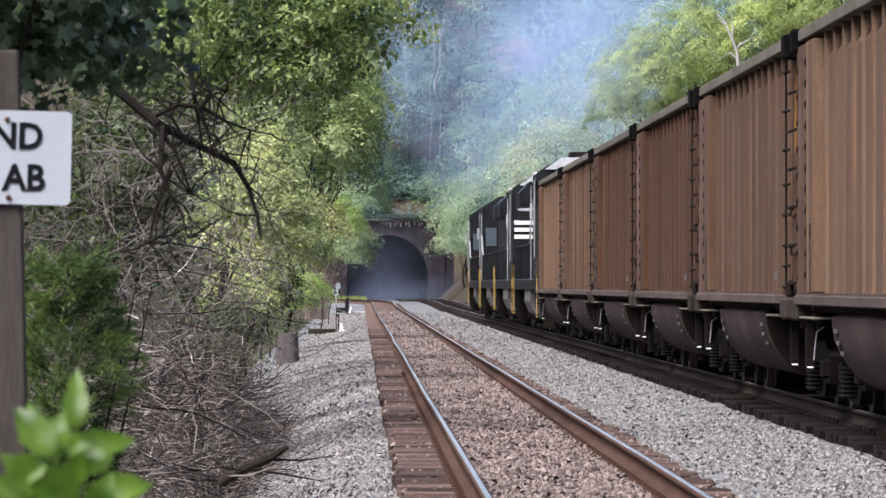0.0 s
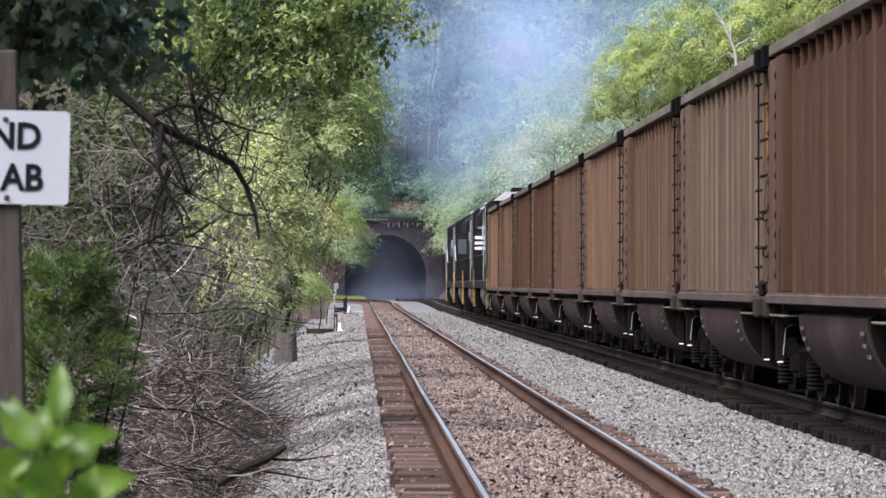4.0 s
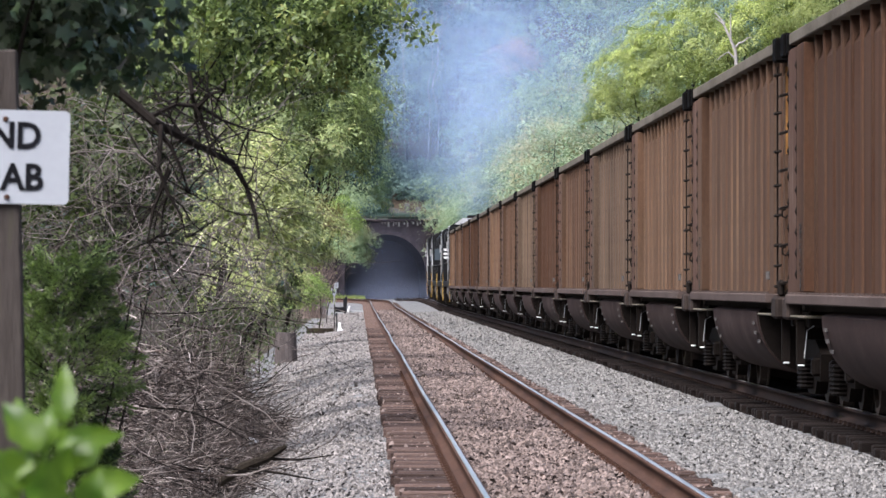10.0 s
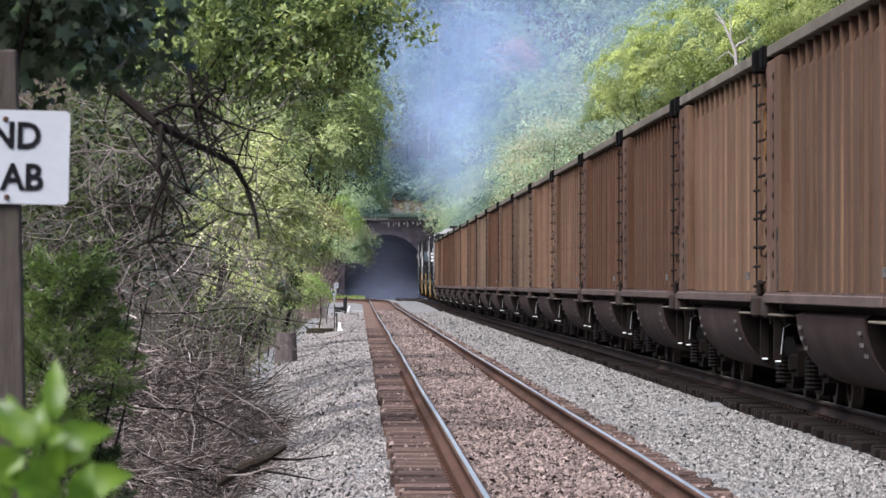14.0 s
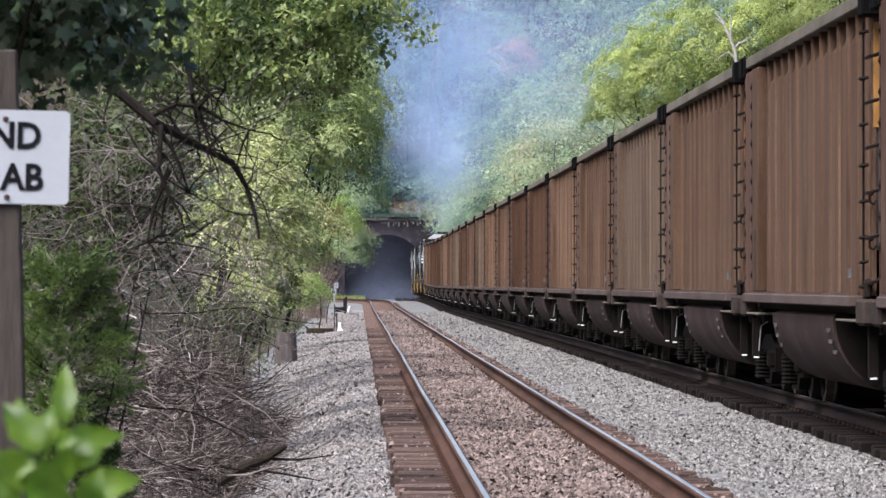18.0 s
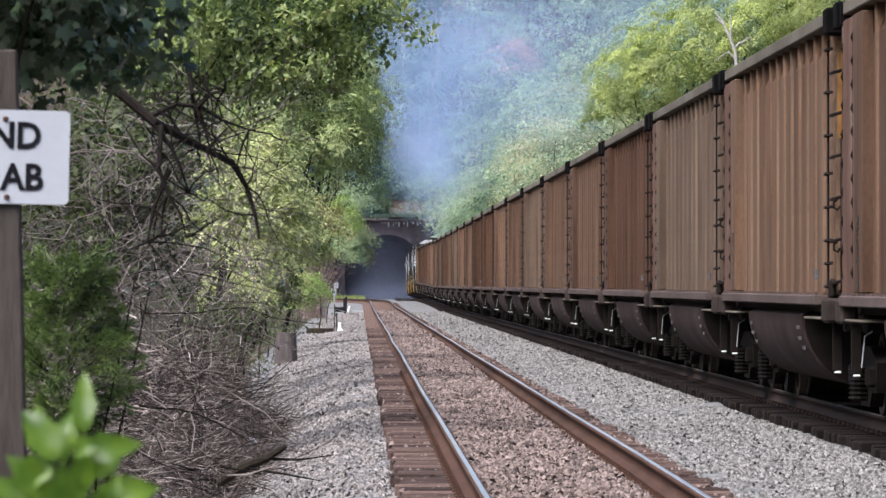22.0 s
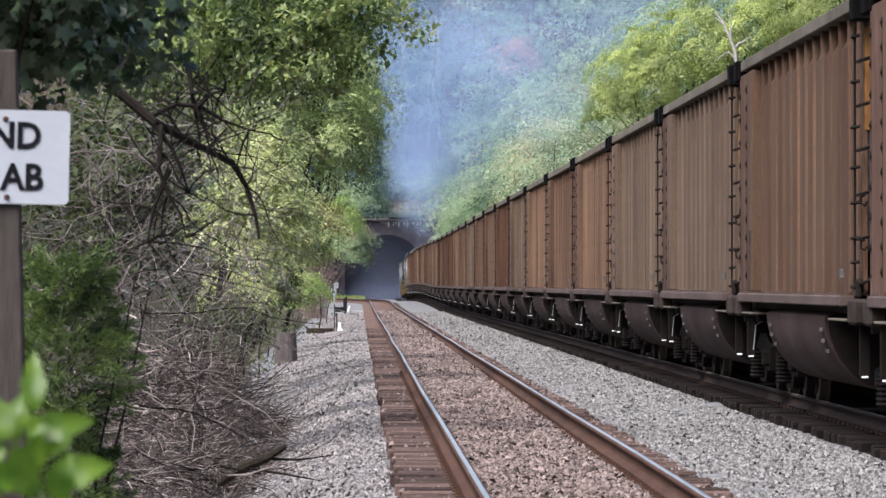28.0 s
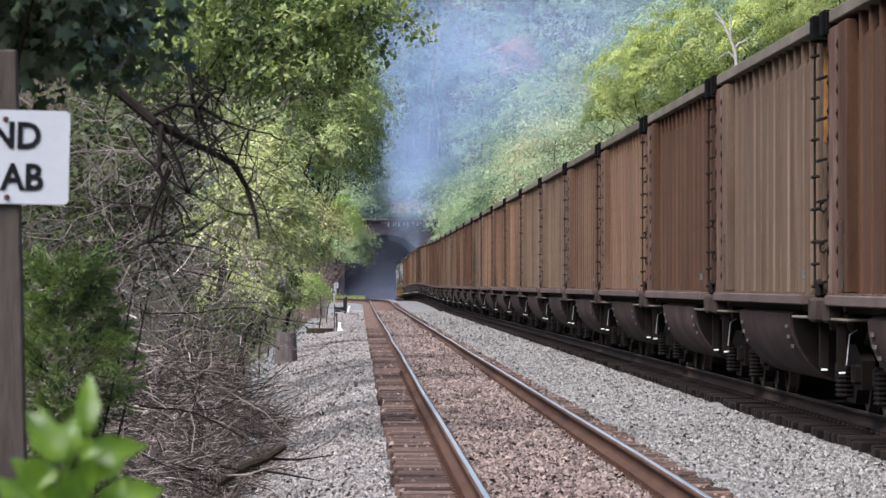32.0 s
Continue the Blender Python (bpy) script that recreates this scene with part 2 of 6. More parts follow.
def crown_points(rng, centre, radii, clumps, per, clump_size, hollow=0.55):
    """Leaf places: clumps spread through the outer part of an uneven crown."""
    d = unit(rng, clumps)
    r = hollow + (1 - hollow) * rng.random(clumps) ** 0.6
    r *= 1 + 0.18 * np.sin(d[:, 0] * 5 + d[:, 2] * 4 + centre[0]) + 0.1 * rng.normal(size=clumps)
    cc = np.asarray(centre) + d * r[:, None] * np.asarray(radii)
    s = clump_size * (0.6 + 0.8 * rng.random(clumps))
    off = rng.normal(size=(clumps * per, 3)) * np.array((1, 1, 0.65))
    out = off / (np.linalg.norm(off, axis=1)[:, None] + 1e-6) * 0.7 + np.repeat(d, per, axis=0) * 0.5
    return np.repeat(cc, per, axis=0) + off * np.repeat(s, per)[:, None], out


def spray_points(rng, centre, radii, tufts, per, size):
    """Leaf places on flat, drooping boughs that overlap in layers round a crown, with gaps between them."""
    d = unit(rng, tufts * 3)
    d = d[d[:, 2] > -0.4][:tufts]
    k = len(d)
    az = np.arctan2(d[:, 1], d[:, 0])
    ph = rng.random(3) * 6.28
    r = (0.5 + 0.5 * rng.random(k) ** 0.5) * (1 + 0.16 * np.sin(3 * az + ph[0]) + 0.13 * np.sin(5 * d[:, 2] + 2 * az + ph[1]))
    cc = np.asarray(centre) + d * np.asarray(radii, float) * r[:, None]
    nrm = d * (0.75, 0.75, 0.4) + np.array((0, 0, 0.8)) + 0.25 * rng.normal(size=(k, 3))
    nrm /= np.linalg.norm(nrm, axis=1)[:, None]
    u = np.cross(nrm, unit(rng, k))
    u /= np.linalg.norm(u, axis=1)[:, None] + 1e-9
    v = np.cross(nrm, u)
    s = np.repeat(size * (0.55 + 0.9 * rng.random(k)), per)[:, None]
    a, q = rng.random(k * per)[:, None] * 6.28, np.sqrt(rng.random(k * per))[:, None]
    lobe = 1 + 0.3 * np.sin(4 * a + np.repeat(rng.random(k) * 6.28, per)[:, None])
    nn = np.repeat(nrm, per, axis=0)
    off = (np.repeat(u, per, axis=0) * np.cos(a) * 1.25 + np.repeat(v, per, axis=0) * np.sin(a) * 0.8) * q * lobe * s
    rim = off / s
    off = off + nn * s * (0.14 * rng.normal(size=(k * per, 1)) + 0.3 * (1 - q * q))
    return np.repeat(cc, per, axis=0) + off, nn * 2.0 + rim * 1.0


def rods(name, paths, mat, sides=3, closed=True):
    """Many thin sticks in one mesh: paths is a list of (points k x 3, radii k) of equal k."""
    pts = np.array([p for p, _ in paths])
    rad = np.array([r for _, r in paths])
    n, k, _ = pts.shape
    d = np.gradient(pts, axis=1)
    d /= np.linalg.norm(d, axis=2)[..., None] + 1e-9
    u = np.cross(d, np.array((0.23, 0.41, 0.88)))
    u /= np.linalg.norm(u, axis=2)[..., None] + 1e-9
    w = np.cross(d, u)
    ang = np.arange(sides) * 2 * np.pi / sides
    ring = pts[:, :, None, :] + rad[:, :, None, None] * (u[:, :, None, :] * np.cos(ang)[None, None, :, None] + w[:, :, None, :] * np.sin(ang)[None, None, :, None])
    base = np.arange(n)[:, None, None] * k * sides + np.arange(k - 1)[None, :, None] * sides
    a = base + np.arange(sides)[None, None, :]
    b = base + (np.arange(sides)[None, None, :] + 1) % sides
    f = np.stack([a, b, b + sides, a + sides], axis=-1).reshape(-1, 4)
    return mesh_np(name, ring.reshape(-1, 3), f, mat, True)


def wander(rng, start, heading, length, k, bend, droop=0.0):
    """A crooked stick's points."""
    h = np.asarray(heading, dtype=float)
    h /= np.linalg.norm(h)
    pts = [np.asarray(start, dtype=float)]
    for _ in range(k - 1):
        h = h + bend * rng.normal(size=3)
        h[2] -= droop
        h /= np.linalg.norm(h)
        pts.append(pts[-1] + h * length / (k - 1))
    return np.array(pts)


# ---- the ground: one sheet ----
LEFT, RIGHT = 1.62, 6.5          # centres of the two tracks
PORTAL_Y = 740.0


def smooth(a, b, x):
    t = np.clip((x - a) / (b - a), 0, 1)
    return t * t * (3 - 2 * t)


def divert(y):
    """How far the near track has turned off to the left."""
    return -np.where(y > 372, (np.maximum(y - 372, 0) ** 2) / 900.0, 0.0)


def dip(y):
    """The track's rise and fall far off."""
    return 0.2 * smooth(300, 400, y) - 0.75 * smooth(430, 640, y)


def land(x, y):
    z = np.full_like(x, -0.30) + dip(y)
    lx = x
    shoulder = np.where(lx < 0.25, -smooth(0.25, -3.0, lx) * 0.95, 0.0)
    z = z + shoulder * (1 - 0.65 * smooth(85, 135, y)) * (1 - smooth(260, 420, y))
    bank = np.maximum(-(x + 6.0), 0)
    z = z + 22 * (1 - np.exp(-bank / 26)) * (0.6 + 0.4 * smooth(0, 250, y)) + 0.25 * bank * smooth(8, 60, bank)
    hill = np.maximum(x - 11.5, 0)
    z = z + 52 * (1 - np.exp(-hill / 55)) * (0.75 + 0.25 * smooth(100, 500, y)) + 0.35 * hill * smooth(60, 120, hill) * 0.6
    z = z - 0.45 * smooth(9.0, 10.5, x) * (1 - smooth(10.5, 12.5, x))
    head = np.maximum(y - PORTAL_Y - 1.0, 0)
    over = np.where(y > PORTAL_Y + 0.2, 11.5 + 62 * (1 - np.exp(-head / 75)), -50)
    z = np.maximum(z, over)
    z = z + (0.6 * np.sin(x * 0.21 + y * 0.05) + 0.5 * np.sin(y * 0.13 - x * 0.07)) * smooth(3, 18, np.maximum(-(x + 5), x - 11))
    return z


def ground():
    xs = np.unique(np.concatenate([np.linspace(-2500, -200, 12), np.linspace(-200, -20, 24), np.linspace(-20, -6, 15), np.linspace(-6, 16, 56), np.linspace(16, 60, 30), np.linspace(60, 200, 20), np.linspace(200, 2500, 12)]))
    ys = np.unique(np.concatenate([np.linspace(-2500, -60, 12), np.linspace(-60, 25, 18), np.linspace(25, 160, 91), np.linspace(160, PORTAL_Y, 80), [PORTAL_Y + 0.3], np.linspace(PORTAL_Y + 2, 900, 30), np.linspace(900, 3500, 14)]))
    gx, gy = np.meshgrid(xs, ys)
    gz = land(gx, gy)
    rng = np.random.default_rng(3)
    near = (gx > -6) & (gx < 11) & (gy > 20) & (gy < 200)
    gz = gz + np.where(near, rng.normal(size=gz.shape) * 0.012, 0)
    nx, ny = len(xs), len(ys)
    idx = np.arange(nx * ny).reshape(ny, nx)
    f = np.stack([idx[:-1, :-1], idx[:-1, 1:], idx[1:, 1:], idx[1:, :-1]], axis=-1)
    cx, cy = (gx[:-1, :-1] + gx[1:, 1:]) / 2, (gy[:-1, :-1] + gy[1:, 1:]) / 2
    hole = (cx > -3.5) & (cx < 14) & (cy > PORTAL_Y - 0.1) & (cy < PORTAL_Y + 0.4)
    f = f[~hole]
    me = mesh_np("ground", np.stack([gx, gy, gz], -1).reshape(-1, 3), f.reshape(-1, 4), M["soil"], True)
    me.materials.append(M["gravel"])
    cx, cy = cx[~hole].ravel(), cy[~hole].ravel()
    bed = (cx > -2.6) & (cx < 10.2) & (cy < PORTAL_Y + 1)
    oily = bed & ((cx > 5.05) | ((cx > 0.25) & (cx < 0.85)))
    # Past x = 8 the dark ballast colour stands for the train's shade.
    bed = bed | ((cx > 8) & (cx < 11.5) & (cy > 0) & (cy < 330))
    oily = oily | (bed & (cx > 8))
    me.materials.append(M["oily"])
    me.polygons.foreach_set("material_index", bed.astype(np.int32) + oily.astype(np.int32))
    ob = new("ground", me)
    tagged(ob, "grey ballast bed between dark soil and leaf litter", "ground", kind="structure")


ground()


# ---- tracks ----
RAIL = [(-0.07, -0.17), (0.07, -0.17), (0.07, -0.155), (0.012, -0.135), (0.010, -0.05), (0.034, -0.04), (0.036, -0.008), (0.028, -0.003), (-0.028, -0.003), (-0.036, -0.008), (-0.034, -0.04), (-0.010, -0.05), (-0.012, -0.135), (-0.07, -0.155)]
HEAD = [(-0.021, -0.004), (0.021, -0.004), (0.019, 0.0), (-0.019, 0.0)]


def rail_line(track, x, off, tone):
    ys = np.concatenate([np.arange(-30, 30, 10.0), np.arange(30, 360, 2.5), np.arange(360, PORTAL_Y + 60, 4.0)])
    rng = np.random.default_rng(int(x * 100))
    kink = np.interp(ys, np.arange(-40, 900, 11.8), rng.normal(size=len(np.arange(-40, 900, 11.8))) * 0.008)
    for name, prof, mat in (("rail", RAIL, tone), ("rail_head", HEAD, M["rail_head"])):
        pts = np.array([[(x + px + kx + o, y, pz + z) for px, pz in prof] for y, o, z, kx in zip(ys, off(ys), dip(ys), kink)])
        k = len(prof)
        idx = np.arange(len(ys) * k).reshape(len(ys), k)
        f = np.stack([idx[:-1], np.roll(idx, -1, 1)[:-1], np.roll(idx, -1, 1)[1:], idx[1:]], -1).reshape(-1, 4)
        ob = new(name, mesh_np(name, pts.reshape(-1, 3), f, mat))
        ob.parent = track
        ob["label"] = "rusty steel running rail" if name == "rail" else "polished running surface of the rail"


def track(name, x, off, mat, rail, label, first):
    t = thing(name, label, "railway track", kind="structure")
    for s in (-1, 1):
        rail_line(t, x + s * 0.7525, off, rail)
    bm = box(bmesh.new(), -1.3, 1.3, -0.115, 0.115, -0.18, 0, 0.012)
    tie = finish("sleeper", bm, mat)
    bm = box(bmesh.new(), -0.13, 0.13, -0.1, 0.1, 0, 0.018, 0.004)
    for sx in (-0.1, 0.1):
        for sy in (-0.06, 0.06):
            box(bm, sx - 0.016, sx + 0.016, sy - 0.016, sy + 0.016, 0.018, 0.045)
    plate = finish("tie_plate", bm, rail)
    rng = random.Random(int(x * 10))
    y, i = first, 0
    rest = []
    while y < PORTAL_Y - 2:
        o, z = float(off(np.array([y]))[0]), float(dip(np.array([y]))[0])
        jx, jr, jz = rng.uniform(-0.05, 0.05), rng.uniform(-1.0, 1.0), rng.uniform(-0.009, 0.007)
        slope = math.degrees(math.atan2(-float(off(np.array([y + 1]))[0] - o), 1))
        m = pose(x + o + jx, y, z - 0.192 + jz, 0, 0, jr + slope)
        if i < 290:
            ob = new("sleeper", tie)
            ob.parent, ob.matrix_basis = t, m
            if i < 110:
                for s in (-1, 1):
                    pl = new("tie_plate", plate)
                    pl.parent, pl.matrix_basis = t, pose(x + s * 0.7525, y, -0.19)
        else:
            rest.append(m)
        y += 0.53 + rng.uniform(-0.03, 0.03)
        i += 1
    base = [(sx, sy, sz) for sx in (-1.3, 1.3) for sy in (-0.115, 0.115) for sz in (-0.18, 0)]
    vs, fs = [], []
    for m in rest:
        k = len(vs)
        vs += [tuple(m @ Vector(b)) for b in base]
        fs += [[k + i for i in q] for q in ((0, 1, 3, 2), (4, 6, 7, 5), (0, 4, 5, 1), (2, 3, 7, 6), (1, 5, 7, 3))]
    ob = new("far_sleepers", mesh_np("far_sleepers", vs, fs, mat))
    ob.parent = t
    tagged(ob, "weathered wooden sleepers running into the distance", kind="stuff")
    return t


track("track_1", LEFT, divert, M["sleeper"], M["rail_rust"], "rusty railway track on brown weathered wooden sleepers", 33.0)
track("track_2", RIGHT, lambda y: y * 0, M["sleeper_dark"], M["rail_dark"], "railway track on oily sleepers darkened for the shade under the train", 44.0)


# ---- ballast stones ----
def stones(name, n, x0, x1, y0, y1, mat, label, seed, size=0.05, keep=None):
    rng = np.random.default_rng(seed)
    y = y0 * (y1 / y0) ** (rng.random(n) ** 1.0)
    x = x0 + (x1 - x0) * rng.random(n)
    if keep is not None:
        k = keep(x, y, rng)
        x, y = x[k], y[k]
        n = len(x)
    z = land(x, y) + 0.005 + np.where((x > LEFT - 0.7) & (x < LEFT + 0.7), 0.105, np.where((x > LEFT - 1.3) & (x < LEFT + 1.3), 0.085, 0.0))
    z = np.where((x > RIGHT - 1.3) & (x < RIGHT + 1.3), z + 0.03, z)
    s = size * (0.55 + 0.8 * rng.random(n)) * (1 + 0.3 * (y / y0 - 1))
    base = np.array([(-1, -1, -0.9), (1, -1, -0.9), (1, 1, -0.9), (-1, 1, -0.9), (-0.45, 0, 1), (0.45, 0, 1)], dtype=float) * 0.5
    v = base[None] * (0.6 + 0.7 * rng.random((n, 6, 3))) + 0.12 * rng.normal(size=(n, 6, 3))
    a, b = rng.random(n) * 6.28, rng.normal(size=n) * 0.6
    ca, sa, cb, sb = np.cos(a), np.sin(a), np.cos(b), np.sin(b)
    rx = v[..., 0] * ca[:, None] - v[..., 1] * sa[:, None]
    ry = v[..., 0] * sa[:, None] + v[..., 1] * ca[:, None]
    rz = v[..., 2] * 0.85
    ry2, rz2 = ry * cb[:, None] - rz * sb[:, None], ry * sb[:, None] + rz * cb[:, None]
    v = np.stack([rx, ry2, rz2], -1) * s[:, None, None] + np.stack([x, y, z], -1)[:, None, :]
    q = np.array([(0, 1, 5), (0, 5, 4), (2, 3, 4), (2, 4, 5), (1, 2, 5), (3, 0, 4)])
    f = (np.arange(n)[:, None, None] * 6 + q[None]).reshape(-1, 3)
    ob = new(name, mesh_np(name, v.reshape(-1, 3), f, mat))
    return tagged(ob, label, "ballast", kind="stuff")


def off_rail(x, y, rng):
    clear = (abs(abs(x - LEFT) - 0.7525) > 0.085) & (abs(abs(x - RIGHT) - 0.7525) > 0.085)
    return clear


stones("ballast_stones", 80000, 2.95, 5.14, 34, 300, M["stone"], "pale grey crushed stone ballast between the tracks", 5, size=0.034, keep=off_rail)
stones("ballast_stones", 56000, -2.1, 0.32, 34, 300, M["stone_dusty"], "grey crushed stone shoulder sloping from the track", 6, size=0.029)
stones("ballast_stones", 38000, LEFT - 0.66, LEFT + 0.66, 34, 300, M["stone_rusty"], "rust-stained ballast between the rails", 7, size=0.038, keep=off_rail)
stones("ballast_stones", 1500, LEFT - 1.3, LEFT - 0.83, 34, 130, M["stone_rusty"], "rust-stained stones lying on the sleeper ends", 8, size=0.034, keep=lambda x, y, r: r.random(len(x)) < 0.5)
stones("ballast_stones", 1800, LEFT + 0.83, LEFT + 1.45, 34, 200, M["stone_rusty"], "stones heaped against the sleeper ends", 9, size=0.04)



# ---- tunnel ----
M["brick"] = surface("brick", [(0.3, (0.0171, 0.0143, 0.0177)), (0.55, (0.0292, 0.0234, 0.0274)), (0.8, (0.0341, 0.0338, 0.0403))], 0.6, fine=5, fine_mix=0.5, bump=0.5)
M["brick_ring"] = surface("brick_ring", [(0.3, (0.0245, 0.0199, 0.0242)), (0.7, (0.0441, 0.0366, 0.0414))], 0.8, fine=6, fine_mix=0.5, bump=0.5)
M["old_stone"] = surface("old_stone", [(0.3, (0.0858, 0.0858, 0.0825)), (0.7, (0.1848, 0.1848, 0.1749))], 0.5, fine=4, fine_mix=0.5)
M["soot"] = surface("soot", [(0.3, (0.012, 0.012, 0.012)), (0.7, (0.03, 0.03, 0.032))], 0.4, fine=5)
TUN_X, TUN_HALF, TUN_BASE, TUN_SPRING, TUN_RISE, WALL_TOP = 3.98, 6.1, -1.2, 2.8, 6.1, 10.8


def arch_line(half, rise, spring, k=24):
    return [(TUN_X + half * math.cos(a), spring + rise * math.sin(a)) for a in (math.pi * i / k for i in range(k + 1))]


def tunnel():
    t = thing("tunnel_portal", "sooty red brick tunnel portal with an arched mouth", "tunnel portal", (0, PORTAL_Y, 0), kind="structure")
    line = [(TUN_X + TUN_HALF, TUN_BASE)] + arch_line(TUN_HALF, TUN_RISE, TUN_SPRING) + [(TUN_X - TUN_HALF, TUN_BASE)]
    bm = bmesh.new()
    x0, x1 = -5.5, 12.6
    for y, flip in ((0.0, False), (1.2, True)):
        inner = [bm.verts.new((x, y, z)) for x, z in line]
        outer = []
        for i, (x, z) in enumerate(line):
            if i == 0:
                p = (x1, z)
            elif i == len(line) - 1:
                p = (x0, z)
            else:
                u = (i - 1) / (len(line) - 3)
                if u < 0.2:
                    p = (x1, TUN_SPRING + (WALL_TOP - TUN_SPRING) * u / 0.2)
                elif u > 0.8:
                    p = (x0, TUN_SPRING + (WALL_TOP - TUN_SPRING) * (1 - u) / 0.2)
                else:
                    p = (x1 + (x0 - x1) * (u - 0.2) / 0.6, WALL_TOP)
            outer.append(bm.verts.new((p[0], y, p[1])))
        for a in range(len(line) - 1):
            q = (inner[a], outer[a], outer[a + 1], inner[a + 1])
            bm.faces.new(q if not flip else q[::-1])
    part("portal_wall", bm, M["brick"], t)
    bm = bmesh.new()
    ring_in = arch_line(TUN_HALF, TUN_RISE, TUN_SPRING)
    ring_out = arch_line(TUN_HALF + 0.6, TUN_RISE + 0.6, TUN_SPRING)
    rows = []
    for (a, b), (c, d) in zip(ring_in, ring_out):
        rows.append([bm.verts.new(p) for p in ((a, -0.12, b), (c, -0.12, d), (c, 0.05, d), (a, 1.2, b))])
    for p, q in zip(rows, rows[1:]):
        for i in range(4):
            bm.faces.new((p[i], p[(i + 1) % 4], q[(i + 1) % 4], q[i]))
    part("arch_ring", bm, M["brick_ring"], t, "brown brick ring round the tunnel mouth")
    for s in (-1, 1):
        part("pier", box(bmesh.new(), TUN_X + s * (TUN_HALF + 0.45) - 0.45, TUN_X + s * (TUN_HALF + 0.45) + 0.45, -0.12, 0.0, TUN_BASE, TUN_SPRING, 0.02), M["brick_ring"], t)
    part("coping", box(bmesh.new(), x0 - 0.2, x1 + 0.2, -0.25, 1.3, WALL_TOP, WALL_TOP + 0.35, 0.05), M["brick"], t)
    rng = random.Random(4)
    x = 3.4
    for k in range(12):
        w = rng.uniform(0.1, 0.25)
        part("pale_stone", box(bmesh.new(), x, x + w, -0.28, 0.0, WALL_TOP - rng.uniform(0.35, 0.9), WALL_TOP - 0.05, 0.03), M["old_stone"], t, "lime-streaked pale stone under the coping")
        x += w + rng.uniform(0.1, 0.7)
    # bore
    bm = bmesh.new()
    rings = []
    for y in (1.2, 30, 60, 90):
        rings.append([bm.verts.new((x, y, z)) for x, z in line])
    for a, b in zip(rings, rings[1:]):
        for i in range(len(line)):
            j = (i + 1) % len(line)
            bm.faces.new((a[i], a[j], b[j], b[i]))
    bm.faces.new(rings[-1])
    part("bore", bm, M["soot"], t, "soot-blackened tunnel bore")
    # wing wall
    part("wing_wall", box(bmesh.new(), 12.6, 21.0, 0.3, 1.0, -1.2, 6.2, 0.05), M["brick"], t)
    w = thing("stone_wall", "ruined pale stone wall on the ledge over the tunnel", "wall", (0, PORTAL_Y + 1.4, 0), kind="structure")
    rng = random.Random(9)
    for i in range(6):
        x = 4.4 + i * 0.82
        part("stone_block", box(bmesh.new(), x, x + 0.8, 0, 0.6, 10.9, 12.2 + rng.uniform(0.0, 1.6), 0.06), M["old_stone"], w)


tunnel()


# ---- coal train ----
PITCH, SPEED_T = 16.15, [(0, 0), (6, 4.805), (9, 7.25), (13, 10.44), (19, 15.28), (23, 18.46), (28, 22.47), (32, 25.77)]
RUN = np.polyfit([a for a, _ in SPEED_T], [b for _, b in SPEED_T], 3)
ROOT = 3.487 * PITCH


def train_y(t):
    """Where the reference coupling stands along the track."""
    return ROOT + PITCH * float(np.polyval(RUN, t) - RUN[-1])


def painted(name, stops, dirt, bump=0.25, streak=0.6):
    """Weathered wagon paint: streaks down the sheet, blotches, fine grain."""
    m, n, link, b = material(name, 0.85, 0.0, 0.1)
    info = n.new("ShaderNodeObjectInfo").outputs["Random"]
    sh = n.new("ShaderNodeMath")
    sh.operation = "MULTIPLY"
    link(info, sh.inputs[0])
    sh.inputs[1].default_value = 41.0
    st = noise_tex(n, link, 1.0, 6, 0.65, (2.2, 3.2, 0.16), "Object", sh.outputs[0])
    r = ramp(n, stops)
    link(st, r.inputs[0])
    blot = noise_tex(n, link, 0.9, 4, 0.6, (1, 1, 0.6), "Object", sh.outputs[0])
    br = ramp(n, [(0.4, (0, 0, 0)), (0.68, (1, 1, 1))])
    link(blot, br.inputs[0])
    fac = n.new("ShaderNodeMath")
    fac.operation = "MULTIPLY"
    link(br.outputs[0], fac.inputs[0])
    fac.inputs[1].default_value = streak
    col = mixer(n, link, "MIX", fac.outputs[0], r.outputs[0], dirt)
    fine = noise_tex(n, link, 26.0, 3, 0.6, (1, 1, 0.5))
    fr = ramp(n, [(0.3, (0.62, 0.62, 0.62)), (0.65, (1, 1, 1))])
    link(fine, fr.inputs[0])
    col = mixer(n, link, "MULTIPLY", 0.6, col, fr.outputs[0])
    link(col, b.inputs["Base Color"])
    bp = n.new("ShaderNodeBump")
    bp.inputs["Strength"].default_value, bp.inputs["Distance"].default_value = bump, 0.01
    link(fine, bp.inputs["Height"])
    link(bp.outputs[0], b.inputs["Normal"])
    return m


PAINTS = [
    painted("brown_paint", [(0.36, (0.0477, 0.0257, 0.0158)), (0.55, (0.0917, 0.0515, 0.0329)), (0.66, (0.1290, 0.0763, 0.0468))], (0.0868, 0.0583, 0.0410)),
    painted("red_brown_paint", [(0.36, (0.0347, 0.0158, 0.0089)), (0.55, (0.0655, 0.0318, 0.0187)), (0.66, (0.0857, 0.0458, 0.0281))], (0.0574, 0.0362, 0.0246)),
    painted("grey_brown_paint", [(0.36, (0.0578, 0.0381, 0.0265)), (0.55, (0.1042, 0.0680, 0.0472)), (0.66, (0.1466, 0.1022, 0.0694))], (0.1080, 0.0799, 0.0579)),
    painted("tan_brown_paint", [(0.36, (0.0662, 0.0374, 0.0231)), (0.55, (0.1279, 0.0734, 0.0457)), (0.66, (0.1745, 0.1090, 0.0682))], (0.1074, 0.0734, 0.0512)),
]
